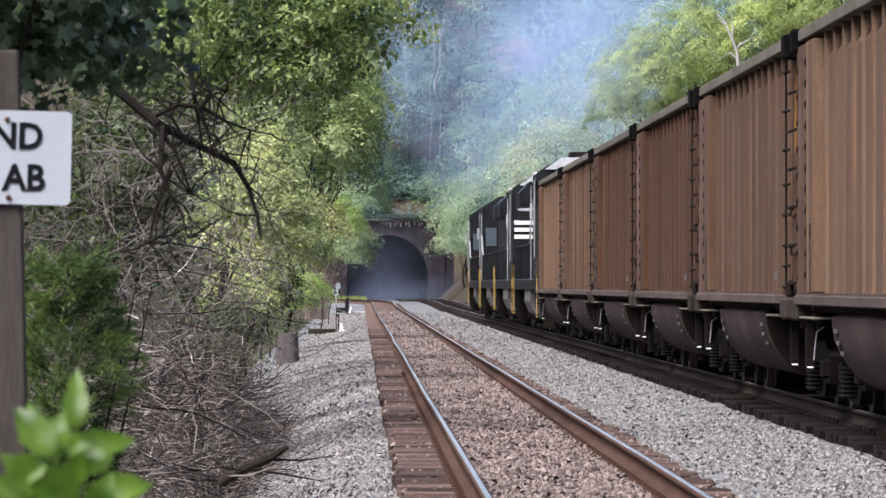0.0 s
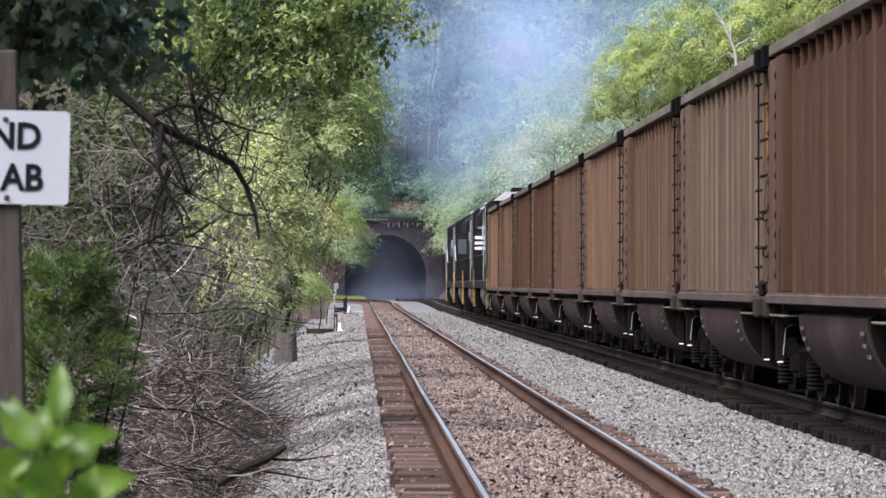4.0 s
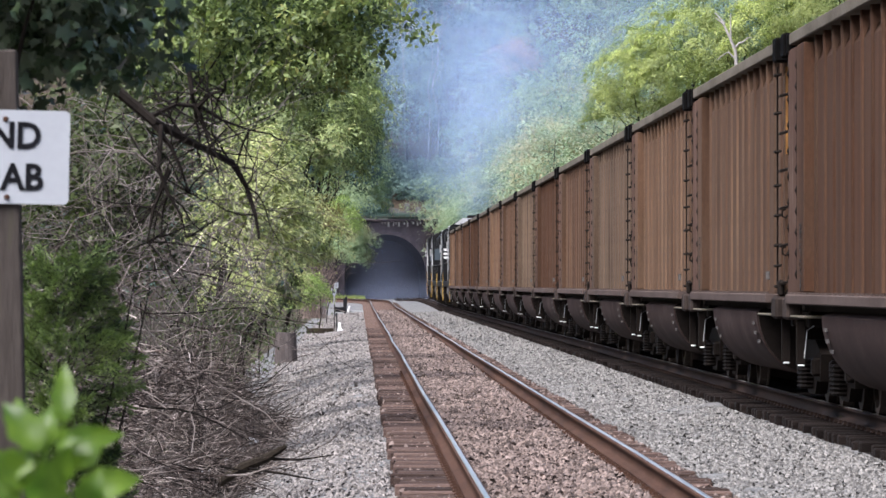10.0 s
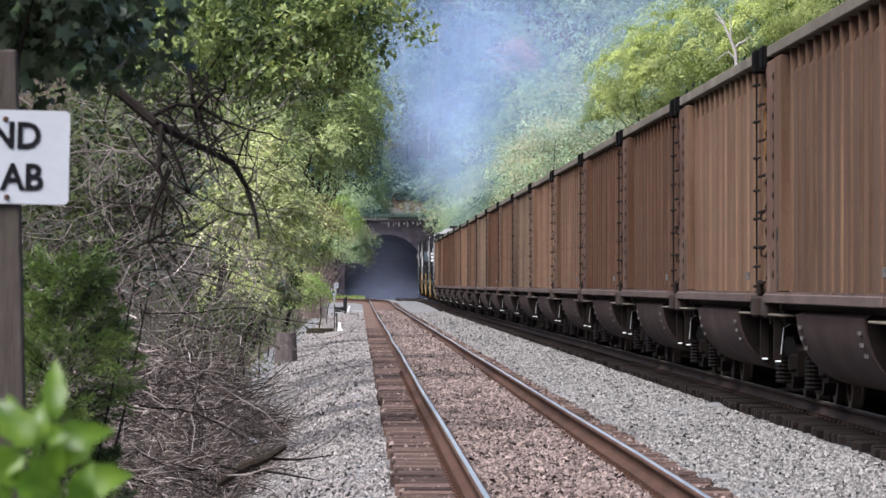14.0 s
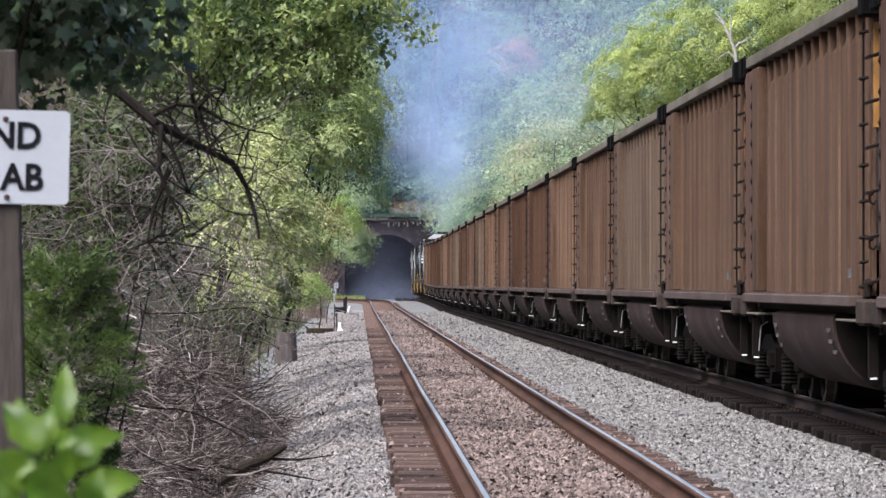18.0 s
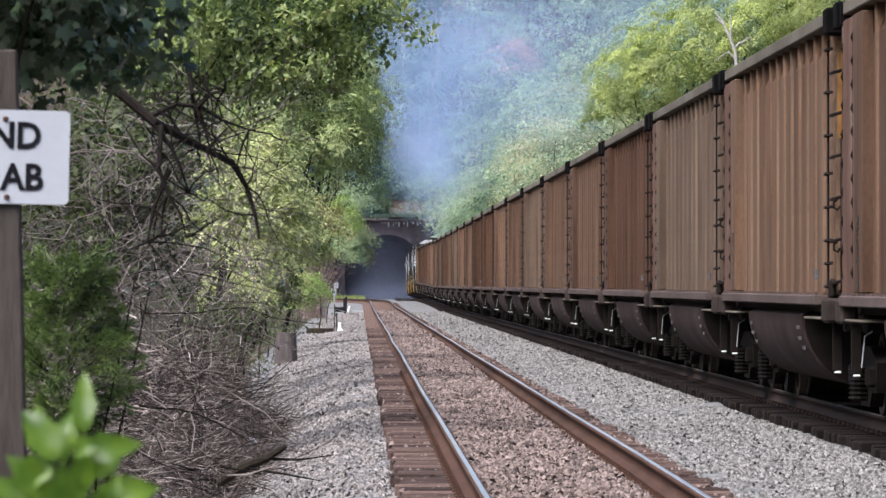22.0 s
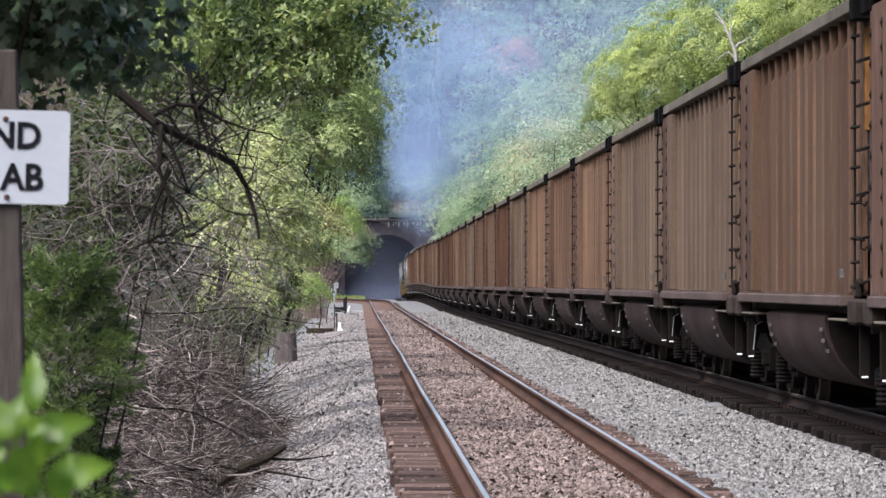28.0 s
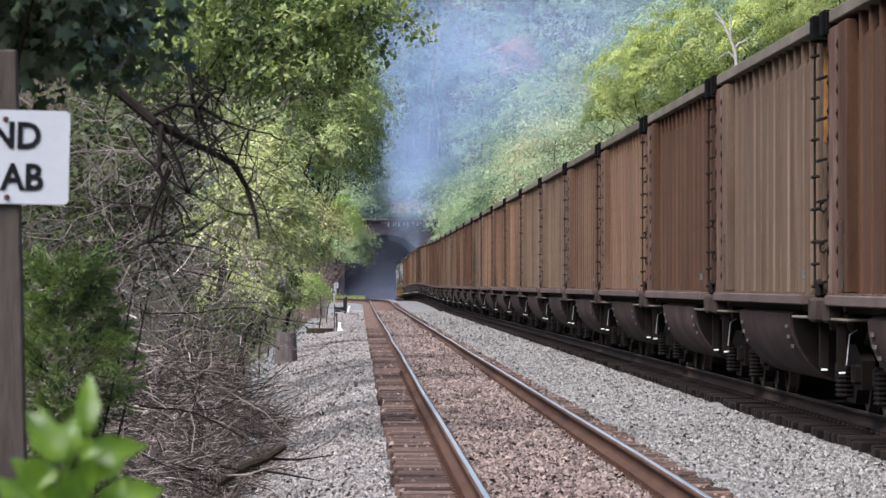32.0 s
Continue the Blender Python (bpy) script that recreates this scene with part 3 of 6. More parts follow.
M["chord"] = surface("chord", [(0.3, (0.0824, 0.0703, 0.0548)), (0.7, (0.1555, 0.1360, 0.1098))], 1.5, (1, 0.4, 1), fine=30, bump=0.2, vary=0.12)
M["sill"] = surface("sill", [(0.3, (0.0642, 0.0462, 0.0407)), (0.7, (0.0995, 0.0743, 0.0676))], 1.5, (1, 0.4, 1), fine=30, bump=0.2, vary=0.12)
M["tub"] = surface("tub", [(0.3, (0.0295, 0.0186, 0.0167)), (0.55, (0.0501, 0.0331, 0.0303)), (0.75, (0.0773, 0.0552, 0.0521))], 1.1, (1, 0.6, 1), fine=22, bump=0.15, rough=0.85, vary=0.15)
M["coal"] = surface("coal", [(0.3, (0.012, 0.012, 0.014)), (0.7, (0.045, 0.045, 0.05))], 6, fine=20, fine_mix=0.6, bump=1.0, rough=0.6, spec=0.3)
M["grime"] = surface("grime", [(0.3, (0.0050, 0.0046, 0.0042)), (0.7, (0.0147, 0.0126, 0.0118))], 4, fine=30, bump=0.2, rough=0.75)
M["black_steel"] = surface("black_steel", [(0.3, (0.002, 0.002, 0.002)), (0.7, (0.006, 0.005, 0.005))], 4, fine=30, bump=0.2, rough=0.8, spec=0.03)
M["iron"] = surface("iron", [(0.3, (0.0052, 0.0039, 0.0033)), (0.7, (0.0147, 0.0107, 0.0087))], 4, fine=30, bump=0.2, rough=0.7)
M["ochre"] = surface("ochre", [(0.3, (0.1106, 0.0486, 0.0176)), (0.55, (0.2324, 0.1167, 0.0353)), (0.75, (0.3043, 0.1750, 0.0617))], 1.3, (1, 1, 0.4), fine=25, bump=0.2, vary=0.35)
M["post"] = surface("post", [(0.3, (0.0612, 0.0341, 0.0252)), (0.55, (0.0944, 0.0541, 0.0401)), (0.75, (0.1608, 0.1214, 0.0977))], 2.0, (1, 1, 0.4), fine=25, bump=0.2, vary=0.25)
M["wheel"] = surface("wheel", [(0.3, (0.0300, 0.0240, 0.0210)), (0.7, (0.0720, 0.0570, 0.0480))], 4, fine=30, rough=0.6)
M["white_paint"] = plain("white_paint", (0.75, 0.75, 0.74), 0.5)
M["end_plate"] = surface("end_plate", [(0.3, (0.06, 0.05, 0.047)), (0.55, (0.1, 0.086, 0.082)), (0.75, (0.14, 0.122, 0.116))], 1.6, (1, 1, 0.4), fine=25, bump=0.2, vary=0.25)
M["worn_edge"] = surface("worn_edge", [(0.3, (0.05, 0.045, 0.043)), (0.6, (0.12, 0.11, 0.105)), (0.75, (0.26, 0.25, 0.24))], 6, fine=30, bump=0.2)
M["casting"] = surface("casting", [(0.3, (0.0198, 0.0145, 0.0126)), (0.6, (0.0397, 0.0296, 0.0258)), (0.8, (0.0662, 0.0523, 0.0466))], 3, fine=25, bump=0.3, vary=0.2)
M["black_paint"] = surface("black_paint", [(0.3, (0.005, 0.005, 0.006)), (0.7, (0.015, 0.015, 0.017))], 1.5, fine=18, bump=0.05, rough=0.5, spec=0.15)
M["grey_paint"] = surface("grey_paint", [(0.3, (0.25, 0.25, 0.25)), (0.7, (0.42, 0.42, 0.42))], 1.5, fine=18, bump=0.05, rough=0.55)
M["brow_paint"] = plain("brow_paint", (0.42, 0.42, 0.43), 0.5)
M["tank_paint"] = surface("tank_paint", [(0.3, (0.06, 0.055, 0.052)), (0.7, (0.15, 0.14, 0.135))], 1.5, fine=18, bump=0.05, rough=0.7)
M["yellow_paint"] = plain("yellow_paint", (0.45, 0.28, 0.06), 0.5)
M["letters"] = plain("letters", (0.015, 0.012, 0.01), 0.8)
M["glass"], _n, _l, _b = material("glass", 0.08, 0.0, 0.8)
_b.inputs["Base Color"].default_value = (0.06, 0.075, 0.09, 1)
# Windshield glass with the sky's reflection put into a pale base colour.
M["pane"], _n, _l, _b = material("pane", 0.12, 0.0, 0.9)
_b.inputs["Base Color"].default_value = (0.5, 0.56, 0.66, 1)


def wheel_mesh():
    bm = bmesh.new()
    prof = [(0.08, -0.07), (0.12, -0.07), (0.13, -0.02), (0.36, -0.01), (0.38, -0.05), (0.457, -0.05), (0.457, 0.05), (0.485, 0.06), (0.485, 0.085), (0.38, 0.085), (0.36, 0.03), (0.13, 0.03), (0.12, 0.09), (0.08, 0.09)]
    k = 14
    rings = [[bm.verts.new((x, r * math.cos(2 * math.pi * i / k), r * math.sin(2 * math.pi * i / k))) for r, x in prof] for i in range(k)]
    for i in range(k):
        a, b = rings[i], rings[(i + 1) % k]
        for j in range(len(prof)):
            bm.faces.new((a[j], a[(j + 1) % len(prof)], b[(j + 1) % len(prof)], b[j]))
    bmesh.ops.recalc_face_normals(bm, faces=bm.faces[:])
    return finish("wheel", bm, M["wheel"])


WHEEL = wheel_mesh()


def bogie(parent, y, axles, frame_mat, spring=True):
    """A truck: side frames, bolster, springs, axles and wheels."""
    span = axles[-1] - axles[0]
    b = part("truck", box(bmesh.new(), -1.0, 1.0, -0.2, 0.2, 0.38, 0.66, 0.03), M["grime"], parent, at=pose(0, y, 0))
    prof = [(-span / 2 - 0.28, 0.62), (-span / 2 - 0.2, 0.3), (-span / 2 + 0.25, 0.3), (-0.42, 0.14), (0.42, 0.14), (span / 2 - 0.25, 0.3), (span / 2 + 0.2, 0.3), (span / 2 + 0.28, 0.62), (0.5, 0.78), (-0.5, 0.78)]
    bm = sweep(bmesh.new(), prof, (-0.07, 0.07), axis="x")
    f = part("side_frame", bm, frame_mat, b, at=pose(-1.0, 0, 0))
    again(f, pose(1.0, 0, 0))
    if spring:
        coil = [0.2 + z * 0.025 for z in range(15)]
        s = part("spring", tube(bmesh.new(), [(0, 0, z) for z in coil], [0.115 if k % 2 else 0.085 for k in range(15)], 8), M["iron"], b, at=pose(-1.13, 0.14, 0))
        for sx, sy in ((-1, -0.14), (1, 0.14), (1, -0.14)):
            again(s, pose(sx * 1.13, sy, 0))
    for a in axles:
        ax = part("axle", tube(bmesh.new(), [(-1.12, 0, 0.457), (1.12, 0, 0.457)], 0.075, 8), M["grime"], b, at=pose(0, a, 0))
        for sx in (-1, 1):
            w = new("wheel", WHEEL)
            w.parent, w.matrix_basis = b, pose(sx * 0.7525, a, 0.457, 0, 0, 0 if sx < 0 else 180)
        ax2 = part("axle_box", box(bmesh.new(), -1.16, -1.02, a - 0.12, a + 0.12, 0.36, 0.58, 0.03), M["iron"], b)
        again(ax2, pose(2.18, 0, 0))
    return b


def lettering(words, size, mat, parent, at, name="lettering", label="", bold=0.0):
    c = bpy.data.curves.new(name, "FONT")
    c.resolution_u = 3
    c.offset = bold
    c.body, c.size, c.extrude, c.align_x, c.align_y = words, size, 0.0015, "LEFT", "CENTER"
    tmp = bpy.data.objects.new(name, c)
    me = bpy.data.meshes.new_from_object(tmp)
    bpy.data.objects.remove(tmp)
    bpy.data.curves.remove(c)
    me.materials.clear()
    me.materials.append(mat)
    ob = new(name, me)
    ob.parent, ob.matrix_basis = parent, at
    if label:
        ob["label"] = label
    return ob


def coal_car(paint, label):
    c = thing("coal_gondola", label, "railway wagon", (0, 0, 0), "coal wagons of the train")
    half, top = 7.30, 4.30
    prof = [(-1.5, 1.33), (-1.5, top - 0.42), (-1.37, top - 0.2), (-1.37, top - 0.1), (-1.33, top - 0.1), (-1.33, top - 0.2), (-1.46, top - 0.42), (-1.46, 1.33)]
    p = part("side_sheet", sweep(bmesh.new(), prof, (-half + 0.02, half - 0.05)), paint, c)
    again(p, pose(0, 0, 0, 0, 0, 180))
    # ribs
    prof = [(-0.1, 0.0), (-0.074, -0.018), (-0.05, -0.026), (0.05, -0.026), (0.074, -0.018), (0.1, 0.0)]
    bm = bmesh.new()
    lo = [bm.verts.new((dx, y, 1.36)) for y, dx in prof]
    mid = [bm.verts.new((dx, y, top - 0.42)) for y, dx in prof]
    hi = [bm.verts.new((dx * 1.15 if dx else 0.13, y * 0.6, top - 0.13)) for y, dx in prof]
    for a, b in ((lo, mid), (mid, hi)):
        for i in range(5):
            bm.faces.new((a[i], a[i + 1], b[i + 1], b[i]))
    bm.faces.new(lo)
    bm.faces.new(hi[::-1])
    bmesh.ops.recalc_face_normals(bm, faces=bm.faces[:])
    n = 13
    ys = [-half + 0.35 + i * (2 * half - 2.9) / (n - 1) for i in range(n)]
    rib = part("rib", bm, paint, c, at=pose(-1.5, ys[0], 0))
    for i, y in enumerate(ys):
        if i:
            again(rib, pose(-1.5, y, 0))
        again(rib, pose(1.5, -y, 0, 0, 0, 180))
    ch = part("top_chord", box(bmesh.new(), -1.6, -1.36, -half + 0.02, half - 0.02, top - 0.135, top, 0.012), M["chord"], c, "dusty grey-brown top chord")
    again(ch, pose(0, 0, 0, 0, 0, 180))
    bm = box(bmesh.new(), -1.65, -1.44, -half + 1.05, half - 0.2, 1.22, 1.33, 0.012)
    for i in range(30):
        y = -half + 1.15 + i * (2 * half - 1.5) / 29
        box(bm, -1.635, -1.6, y - 0.03, y + 0.03, 1.33, 1.355)
    s = part("side_sill", bm, M["sill"], c, "pale dusty side sill")
    again(s, pose(0, 0, 0, 0, 0, 180))
    # Near-black floor sides put the shadow under the sill into the colour.
    part("floor", box(bmesh.new(), -1.42, 1.42, -half + 0.1, half - 0.1, 1.14, 1.3), M["iron"], c)
    g = np.random.default_rng(17)
    gx, gy = np.meshgrid(np.linspace(-1.32, 1.32, 13), np.linspace(-half + 0.25, half - 0.25, 56))
    edge = np.minimum(1.32 - abs(gx), half - 0.25 - abs(gy))
    gz = top - 0.3 + 0.75 * (1 - np.exp(-edge / 0.7)) + g.normal(size=gx.shape) * 0.045
    idx = np.arange(gx.size).reshape(gx.shape)
    f = np.stack([idx[:-1, :-1], idx[:-1, 1:], idx[1:, 1:], idx[1:, :-1]], -1).reshape(-1, 4)
    load = new("coal", mesh_np("coal", np.stack([gx, gy, gz], -1).reshape(-1, 3), f, M["coal"]))
    load.parent = c
    load["label"] = "heaped black coal"
    # ends
    for s in (-1, 1):
        e = part("end_sheet", box(bmesh.new(), -1.46, 1.46, -0.03, 0.03, 1.78, top - 0.22), M["end_plate"], c, "worn grey end plate", at=pose(0, s * (half - 0.08), 0))
        part("end_panel", box(bmesh.new(), -1.49, 1.49, -0.015, 0.015, 2.97, top - 0.3, 0.006), M["ochre"], e, "ochre upper end panel streaked with rust", at=pose(0, s * 0.05, 0))
        # Black sheet added for the shadowed opening below the end plate.
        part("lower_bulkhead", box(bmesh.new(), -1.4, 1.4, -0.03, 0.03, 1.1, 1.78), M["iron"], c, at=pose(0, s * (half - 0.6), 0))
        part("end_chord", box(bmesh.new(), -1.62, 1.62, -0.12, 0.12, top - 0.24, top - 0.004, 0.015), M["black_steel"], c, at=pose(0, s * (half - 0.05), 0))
        # Added black block beyond the chord; stands for no known part.
        part("chord_end", box(bmesh.new(), -0.1, 0.1, -0.2, 0.2, top - 0.26, top + 0.02, 0.02), M["black_steel"], c, "black block past the top chord", at=pose(-1.55, s * (half + 0.22), 0))
        cp = part("corner_plate", box(bmesh.new(), -0.05, 0.05, -0.62, 0.62, 1.3, top - 0.19, 0.01), M["post"], c, "worn pale corner plate with rivets", at=pose(-s * 1.55, s * (half - 0.63), 0))
        zs = [1.5 + i * 0.0585 for i in range(43)]
        for k, dy in enumerate((-0.5, 0.5)):
            part("rivet_strip", tube(bmesh.new(), [(0, 0, z) for z in zs], [0.026 if (i + k) % (4 + k) == 1 else 0.003 for i in range(43)], 6), M["iron"], cp, at=pose(-s * 0.05, dy, 0))
        for sx in (-1, 1):
            cc = part("corner_casting", box(bmesh.new(), -0.09, 0.09, -0.3, 0.3, 1.04, 1.3, 0.03), M["casting"], c, "worn brown corner casting", at=pose(sx * 1.55, s * (half + 0.02), 0))
            part("jack_pad", box(bmesh.new(), -0.035, 0.035, -0.1, 0.1, 1.3, 1.5, 0.025), M["iron"], cc)
            leg = part("sill_step", box(bmesh.new(), -0.055, 0.055, -0.03, 0.03, 0.53, 1.04, 0.01), M["iron"], c, at=pose(sx * 1.47, s * (half - 0.2), 0))
            part("step_tip", box(bmesh.new(), -0.035, 0.035, -0.035, 0.035, 0.51, 0.532, 0.005), M["white_paint"], leg, "white-painted step tip")
        # ladder on the side and rungs round the corner
        turn = 0 if s < 0 else 180
        lad = part("ladder", tube(bmesh.new(), [(0, 0.1, 1.4), (0, 0.1, 4.0)], 0.012, 5), M["iron"], c, "dark iron ladder with thin rungs", at=pose(s * 1.58, s * half, 0, 0, 0, turn))
        r = part("rung", tube(bmesh.new(), [(0.04, 0.0, 0.01), (-0.03, 0.02, 0), (-0.03, 0.16, 0), (0.02, 0.2, 0)], 0.018, 5), M["iron"], lad, at=pose(0, 0, 1.42))
        for z in (1.66, 1.9, 2.25, 2.6, 3.0, 3.45, 3.9):
            again(r, pose(0, 0, z))
        bm = tube(bmesh.new(), [(0.02, 0.05, 0), (0.02, -0.13, 0), (0.2, -0.13, 0.05), (0.42, -0.13, 0.06), (0.42, 0.0, 0.06)], 0.02, 5)
        g2 = part("end_rung", bm, M["iron"], lad, at=pose(0, 0, 1.45))
        hk = part("hook", tube(bmesh.new(), [(0.02, -0.1, 0.0), (-0.02, -0.1, -0.03), (-0.02, -0.1, -0.09), (0.02, -0.1, -0.11), (0.045, -0.1, -0.07)], 0.012, 5), M["iron"], lad, at=pose(0.06, 0, 1.45))
        for i in range(1, 6):
            again(g2, pose(0, 0, 1.45 + i * 0.44))
            if i in (1, 2):
                again(hk, pose(0.06, 0, 1.45 + i * 0.44))
        # coupler
        bm = box(bmesh.new(), -0.12, 0.12, -0.35, 0.35, 0.78, 1.0, 0.03)
        box(bm, -0.2, 0.2, 0.3, 0.62, 0.74, 1.02, 0.05)
        part("coupler", bm, M["iron"], c, at=pose(0, s * (half + 0.1), 0, 0, 0, 0 if s > 0 else 180))
        part("air_hose", tube(bmesh.new(), [(-0.35, 0, 0.9), (-0.34, s * 0.2, 0.7), (-0.3, s * 0.45, 0.5), (-0.25, s * 0.7, 0.45)], 0.025, 5), M["iron"], c, at=pose(0, s * half, 0))
        sp = part("step_plate", box(bmesh.new(), -1.63, -1.2, -0.9, 0.9, 1.07, 1.095, 0.006), M["chord"], c, "thin pale step plate", at=pose(0, s * (half - 1.5), 0))
        again(sp, pose(2.83, s * (half - 1.5), 0))
        part("end_beam", box(bmesh.new(), -1.4, 1.4, -0.18, 0.18, 0.95, 1.14, 0.02), M["iron"], c, at=pose(0, s * (half - 0.3), 0))
        if s > 0:
            part("uncoupling_lever", tube(bmesh.new(), [(-1.42, 0.02, 0.98), (-1.5, 0, 0.93), (-1.53, 0, 0.62)], 0.007, 5), M["grey_paint"], c, "pale grey uncoupling lever", at=pose(0, s * (half - 1.3), 0))
        bogie(c, s * 6.05, (-0.889, 0.889), M["iron"])
    # tubs
    arc = [(-1.35, 1.16), (-1.5, 1.13)] + [(-0.8 - 0.75 * math.cos(a), 1.1 - 0.8 * math.sin(a)) for a in (math.pi / 2 * i / 10 for i in range(11))] + [(-0.2, 0.3), (-0.2, 1.16)]
    tub = part("tub", sweep(bmesh.new(), arc, (-3.75, -2.0, 0.0, 2.0, 3.75)), M["tub"], c, "dusty grey rounded hopper tub", True)
    tub.data.set_sharp_from_angle(angle=0.6)
    again(tub, pose(0, 0, 0, 0, 0, 180))
    for s in (-1, 1):
        cap = [(x * 0.985, z + 0.01) for x, z in arc]
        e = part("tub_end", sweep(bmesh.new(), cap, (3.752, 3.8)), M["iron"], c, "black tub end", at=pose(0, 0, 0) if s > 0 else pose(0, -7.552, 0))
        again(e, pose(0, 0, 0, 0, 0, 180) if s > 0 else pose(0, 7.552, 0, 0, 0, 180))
        for k, (dx, dz) in enumerate(((-1.546, 0.96), (-1.525, 0.84), (-1.478, 0.73))):
            part("stencil", box(bmesh.new(), -0.006, 0.006, -0.16, 0.16, -0.02, 0.02), M["worn_edge"], tub, "worn white stencil", at=pose(dx - 0.004, s * 3.3, dz, 0, 0, 0))
    part("tack_board", box(bmesh.new(), -0.02, 0.02, -0.09, 0.09, 1.5, 1.6, 0.005), M["worn_edge"], c, at=pose(-1.62, -half + 1.02, 0))
    part("tack_board", box(bmesh.new(), -0.02, 0.02, -0.09, 0.09, 1.5, 1.6, 0.005), M["worn_edge"], c, at=pose(1.62, half - 1.02, 0))
    part("centre_sill", box(bmesh.new(), -0.19, 0.19, -half + 0.2, half - 0.2, 0.7, 1.2, 0.02), M["grime"], c)
    part("brake_cylinder", tube(bmesh.new(), [(-0.7, 5.0, 0.95), (-0.7, 5.5, 0.95)], 0.16, 10), M["iron"], c)
    for s in (-1, 1):
        turn = Matrix(((0, 0, s, 0), (0, -s, 0, 0), (1, 0, 0, 0), (0, 0, 0, 1)))
        lettering("JACK LIFT HERE", 0.34, M["letters"], c, Matrix.Translation((s * 1.616, -s * (half - 1.75), 1.55)) @ turn @ Matrix.Diagonal((0.24, 1, 1, 1)), label="stencilled words on the wagon side")
        bm = sweep(bmesh.new(), [(-0.05, 1.52), (-0.05, 1.44), (-0.11, 1.44), (0.0, 1.37), (0.11, 1.44), (0.05, 1.44), (0.05, 1.52)], (-0.002, 0.002), axis="x")
        part("arrow_mark", bm, M["letters"], c, at=pose(s * 1.616, -s * (half - 1.75), 0))
        part("stencil_board", box(bmesh.new(), -0.06, 0.06, -0.42, 0.42, 1.36, top - 0.19, 0.008), paint, c, at=pose(s * 1.552, -s * (half - 1.72), 0))
    return c


def locomotive():
    """A six-axle freight engine, cab towards -y."""
    c = thing("locomotive", "black diesel freight locomotive with white nose stripes and yellow steps", "locomotive", (0, 0, 0), "engines at the head of the train")
    h = 11.0
    blk = M["black_paint"]
    part("deck", box(bmesh.new(), -1.55, 1.55, -h, h, 1.3, 1.62, 0.03), blk, c)
    prof = [(-0.92, 1.6), (-0.92, 4.25), (-0.7, 4.5), (0.7, 4.5), (0.92, 4.25), (0.92, 1.6)]
    part("long_hood", sweep(bmesh.new(), prof, (-6.6, 10.2)), blk, c)
    prof = [(-1.5, 3.9), (-1.5, 4.35), (-1.2, 4.68), (1.2, 4.68), (1.5, 4.35), (1.5, 3.9)]
    part("radiator", sweep(bmesh.new(), prof, (6.4, 10.3)), blk, c)
    prof = [(-1.55, 1.62), (-1.55, 4.6), (-0.85, 5.03), (0.85, 5.03), (1.55, 4.6), (1.55, 1.62)]
    cab = part("cab", sweep(bmesh.new(), prof, (-9.2, -6.6)), blk, c)
    top = [(-1.3, 4.7), (-0.84, 5.035), (0.84, 5.035), (1.3, 4.7)]
    part("cab_brow", sweep(bmesh.new(), top, (-9.26, -9.19)), M["brow_paint"], cab, "dulled white panel over the windshield")
    part("roof_edge", box(bmesh.new(), -1.57, -1.51, -9.2, -6.6, 4.57, 4.63, 0.01), M["white_paint"], cab)
    nb = part("number_board", box(bmesh.new(), -0.62, 0.02, -0.03, 0.0, 4.62, 4.88, 0.02), M["grey_paint"], cab, at=pose(0.3, -9.27, 0))
    for i in range(4):
        part("number_bar", box(bmesh.new(), -0.52 + i * 0.13, -0.43 + i * 0.13, -0.036, -0.03, 4.68, 4.82), M["letters"], nb)
    for sx in (-1, 1):
        part("windshield", box(bmesh.new(), -0.55, 0.55, -0.02, 0.02, 3.92, 4.42, 0.008), M["pane"], cab, at=pose(sx * 0.72, -9.21, 0))
        bm = box(bmesh.new(), -0.62, 0.62, -0.01, 0.01, 3.86, 3.92, 0.004)
        box(bm, -0.62, 0.62, -0.01, 0.01, 4.38, 4.44, 0.004)
        box(bm, -0.63, -0.55, -0.01, 0.01, 3.86, 4.44, 0.004)
        part("windshield_frame", bm, M["grey_paint"], cab, at=pose(sx * 0.72, -9.215, 0))
        part("side_window", box(bmesh.new(), -0.07, 0.07, -0.7, 0.7, 3.1, 3.9, 0.01), M["glass"], cab, at=pose(sx * 1.5, -7.9, 0))
        part("rear_window", box(bmesh.new(), -0.22, 0.22, -0.03, 0.03, 3.0, 3.75, 0.01), M["glass"], cab, at=pose(sx * 1.2, -6.6, 0))
    nose = [(-1.55, 1.62), (-1.55, 3.5), (-1.3, 3.68), (1.3, 3.68), (1.55, 3.5), (1.55, 1.62)]
    ns = part("nose", sweep(bmesh.new(), nose, (-10.35, -9.2)), blk, c)
    for k in range(3):
        part("stripe", box(bmesh.new(), -1.5, 1.5, -0.012, 0.0, 3.53 - k * 0.23 - 0.13, 3.53 - k * 0.23, 0.003), M["white_paint"], ns, at=pose(0, -10.352, 0))
    for y0, y1 in ((-5.9, -3.2), (-2.4, 0.2), (3.0, 5.6)):
        gr = part("intake_grille", box(bmesh.new(), -0.95, -0.9, y0, y1, 3.3, 4.15, 0.01), M["grime"], c)
        for k in range(5):
            part("slat", box(bmesh.new(), -0.97, -0.94, y0 + 0.06, y1 - 0.06, 3.38 + k * 0.15, 3.44 + k * 0.15), M["black_paint"], gr)
    for sx in (-1, 1):
        part("hood_edge", box(bmesh.new(), -0.03, 0.03, -6.6, 10.2, 4.22, 4.28, 0.008), M["tank_paint"], c, "worn grey edge of the hood", at=pose(sx * 0.93, 0, 0))
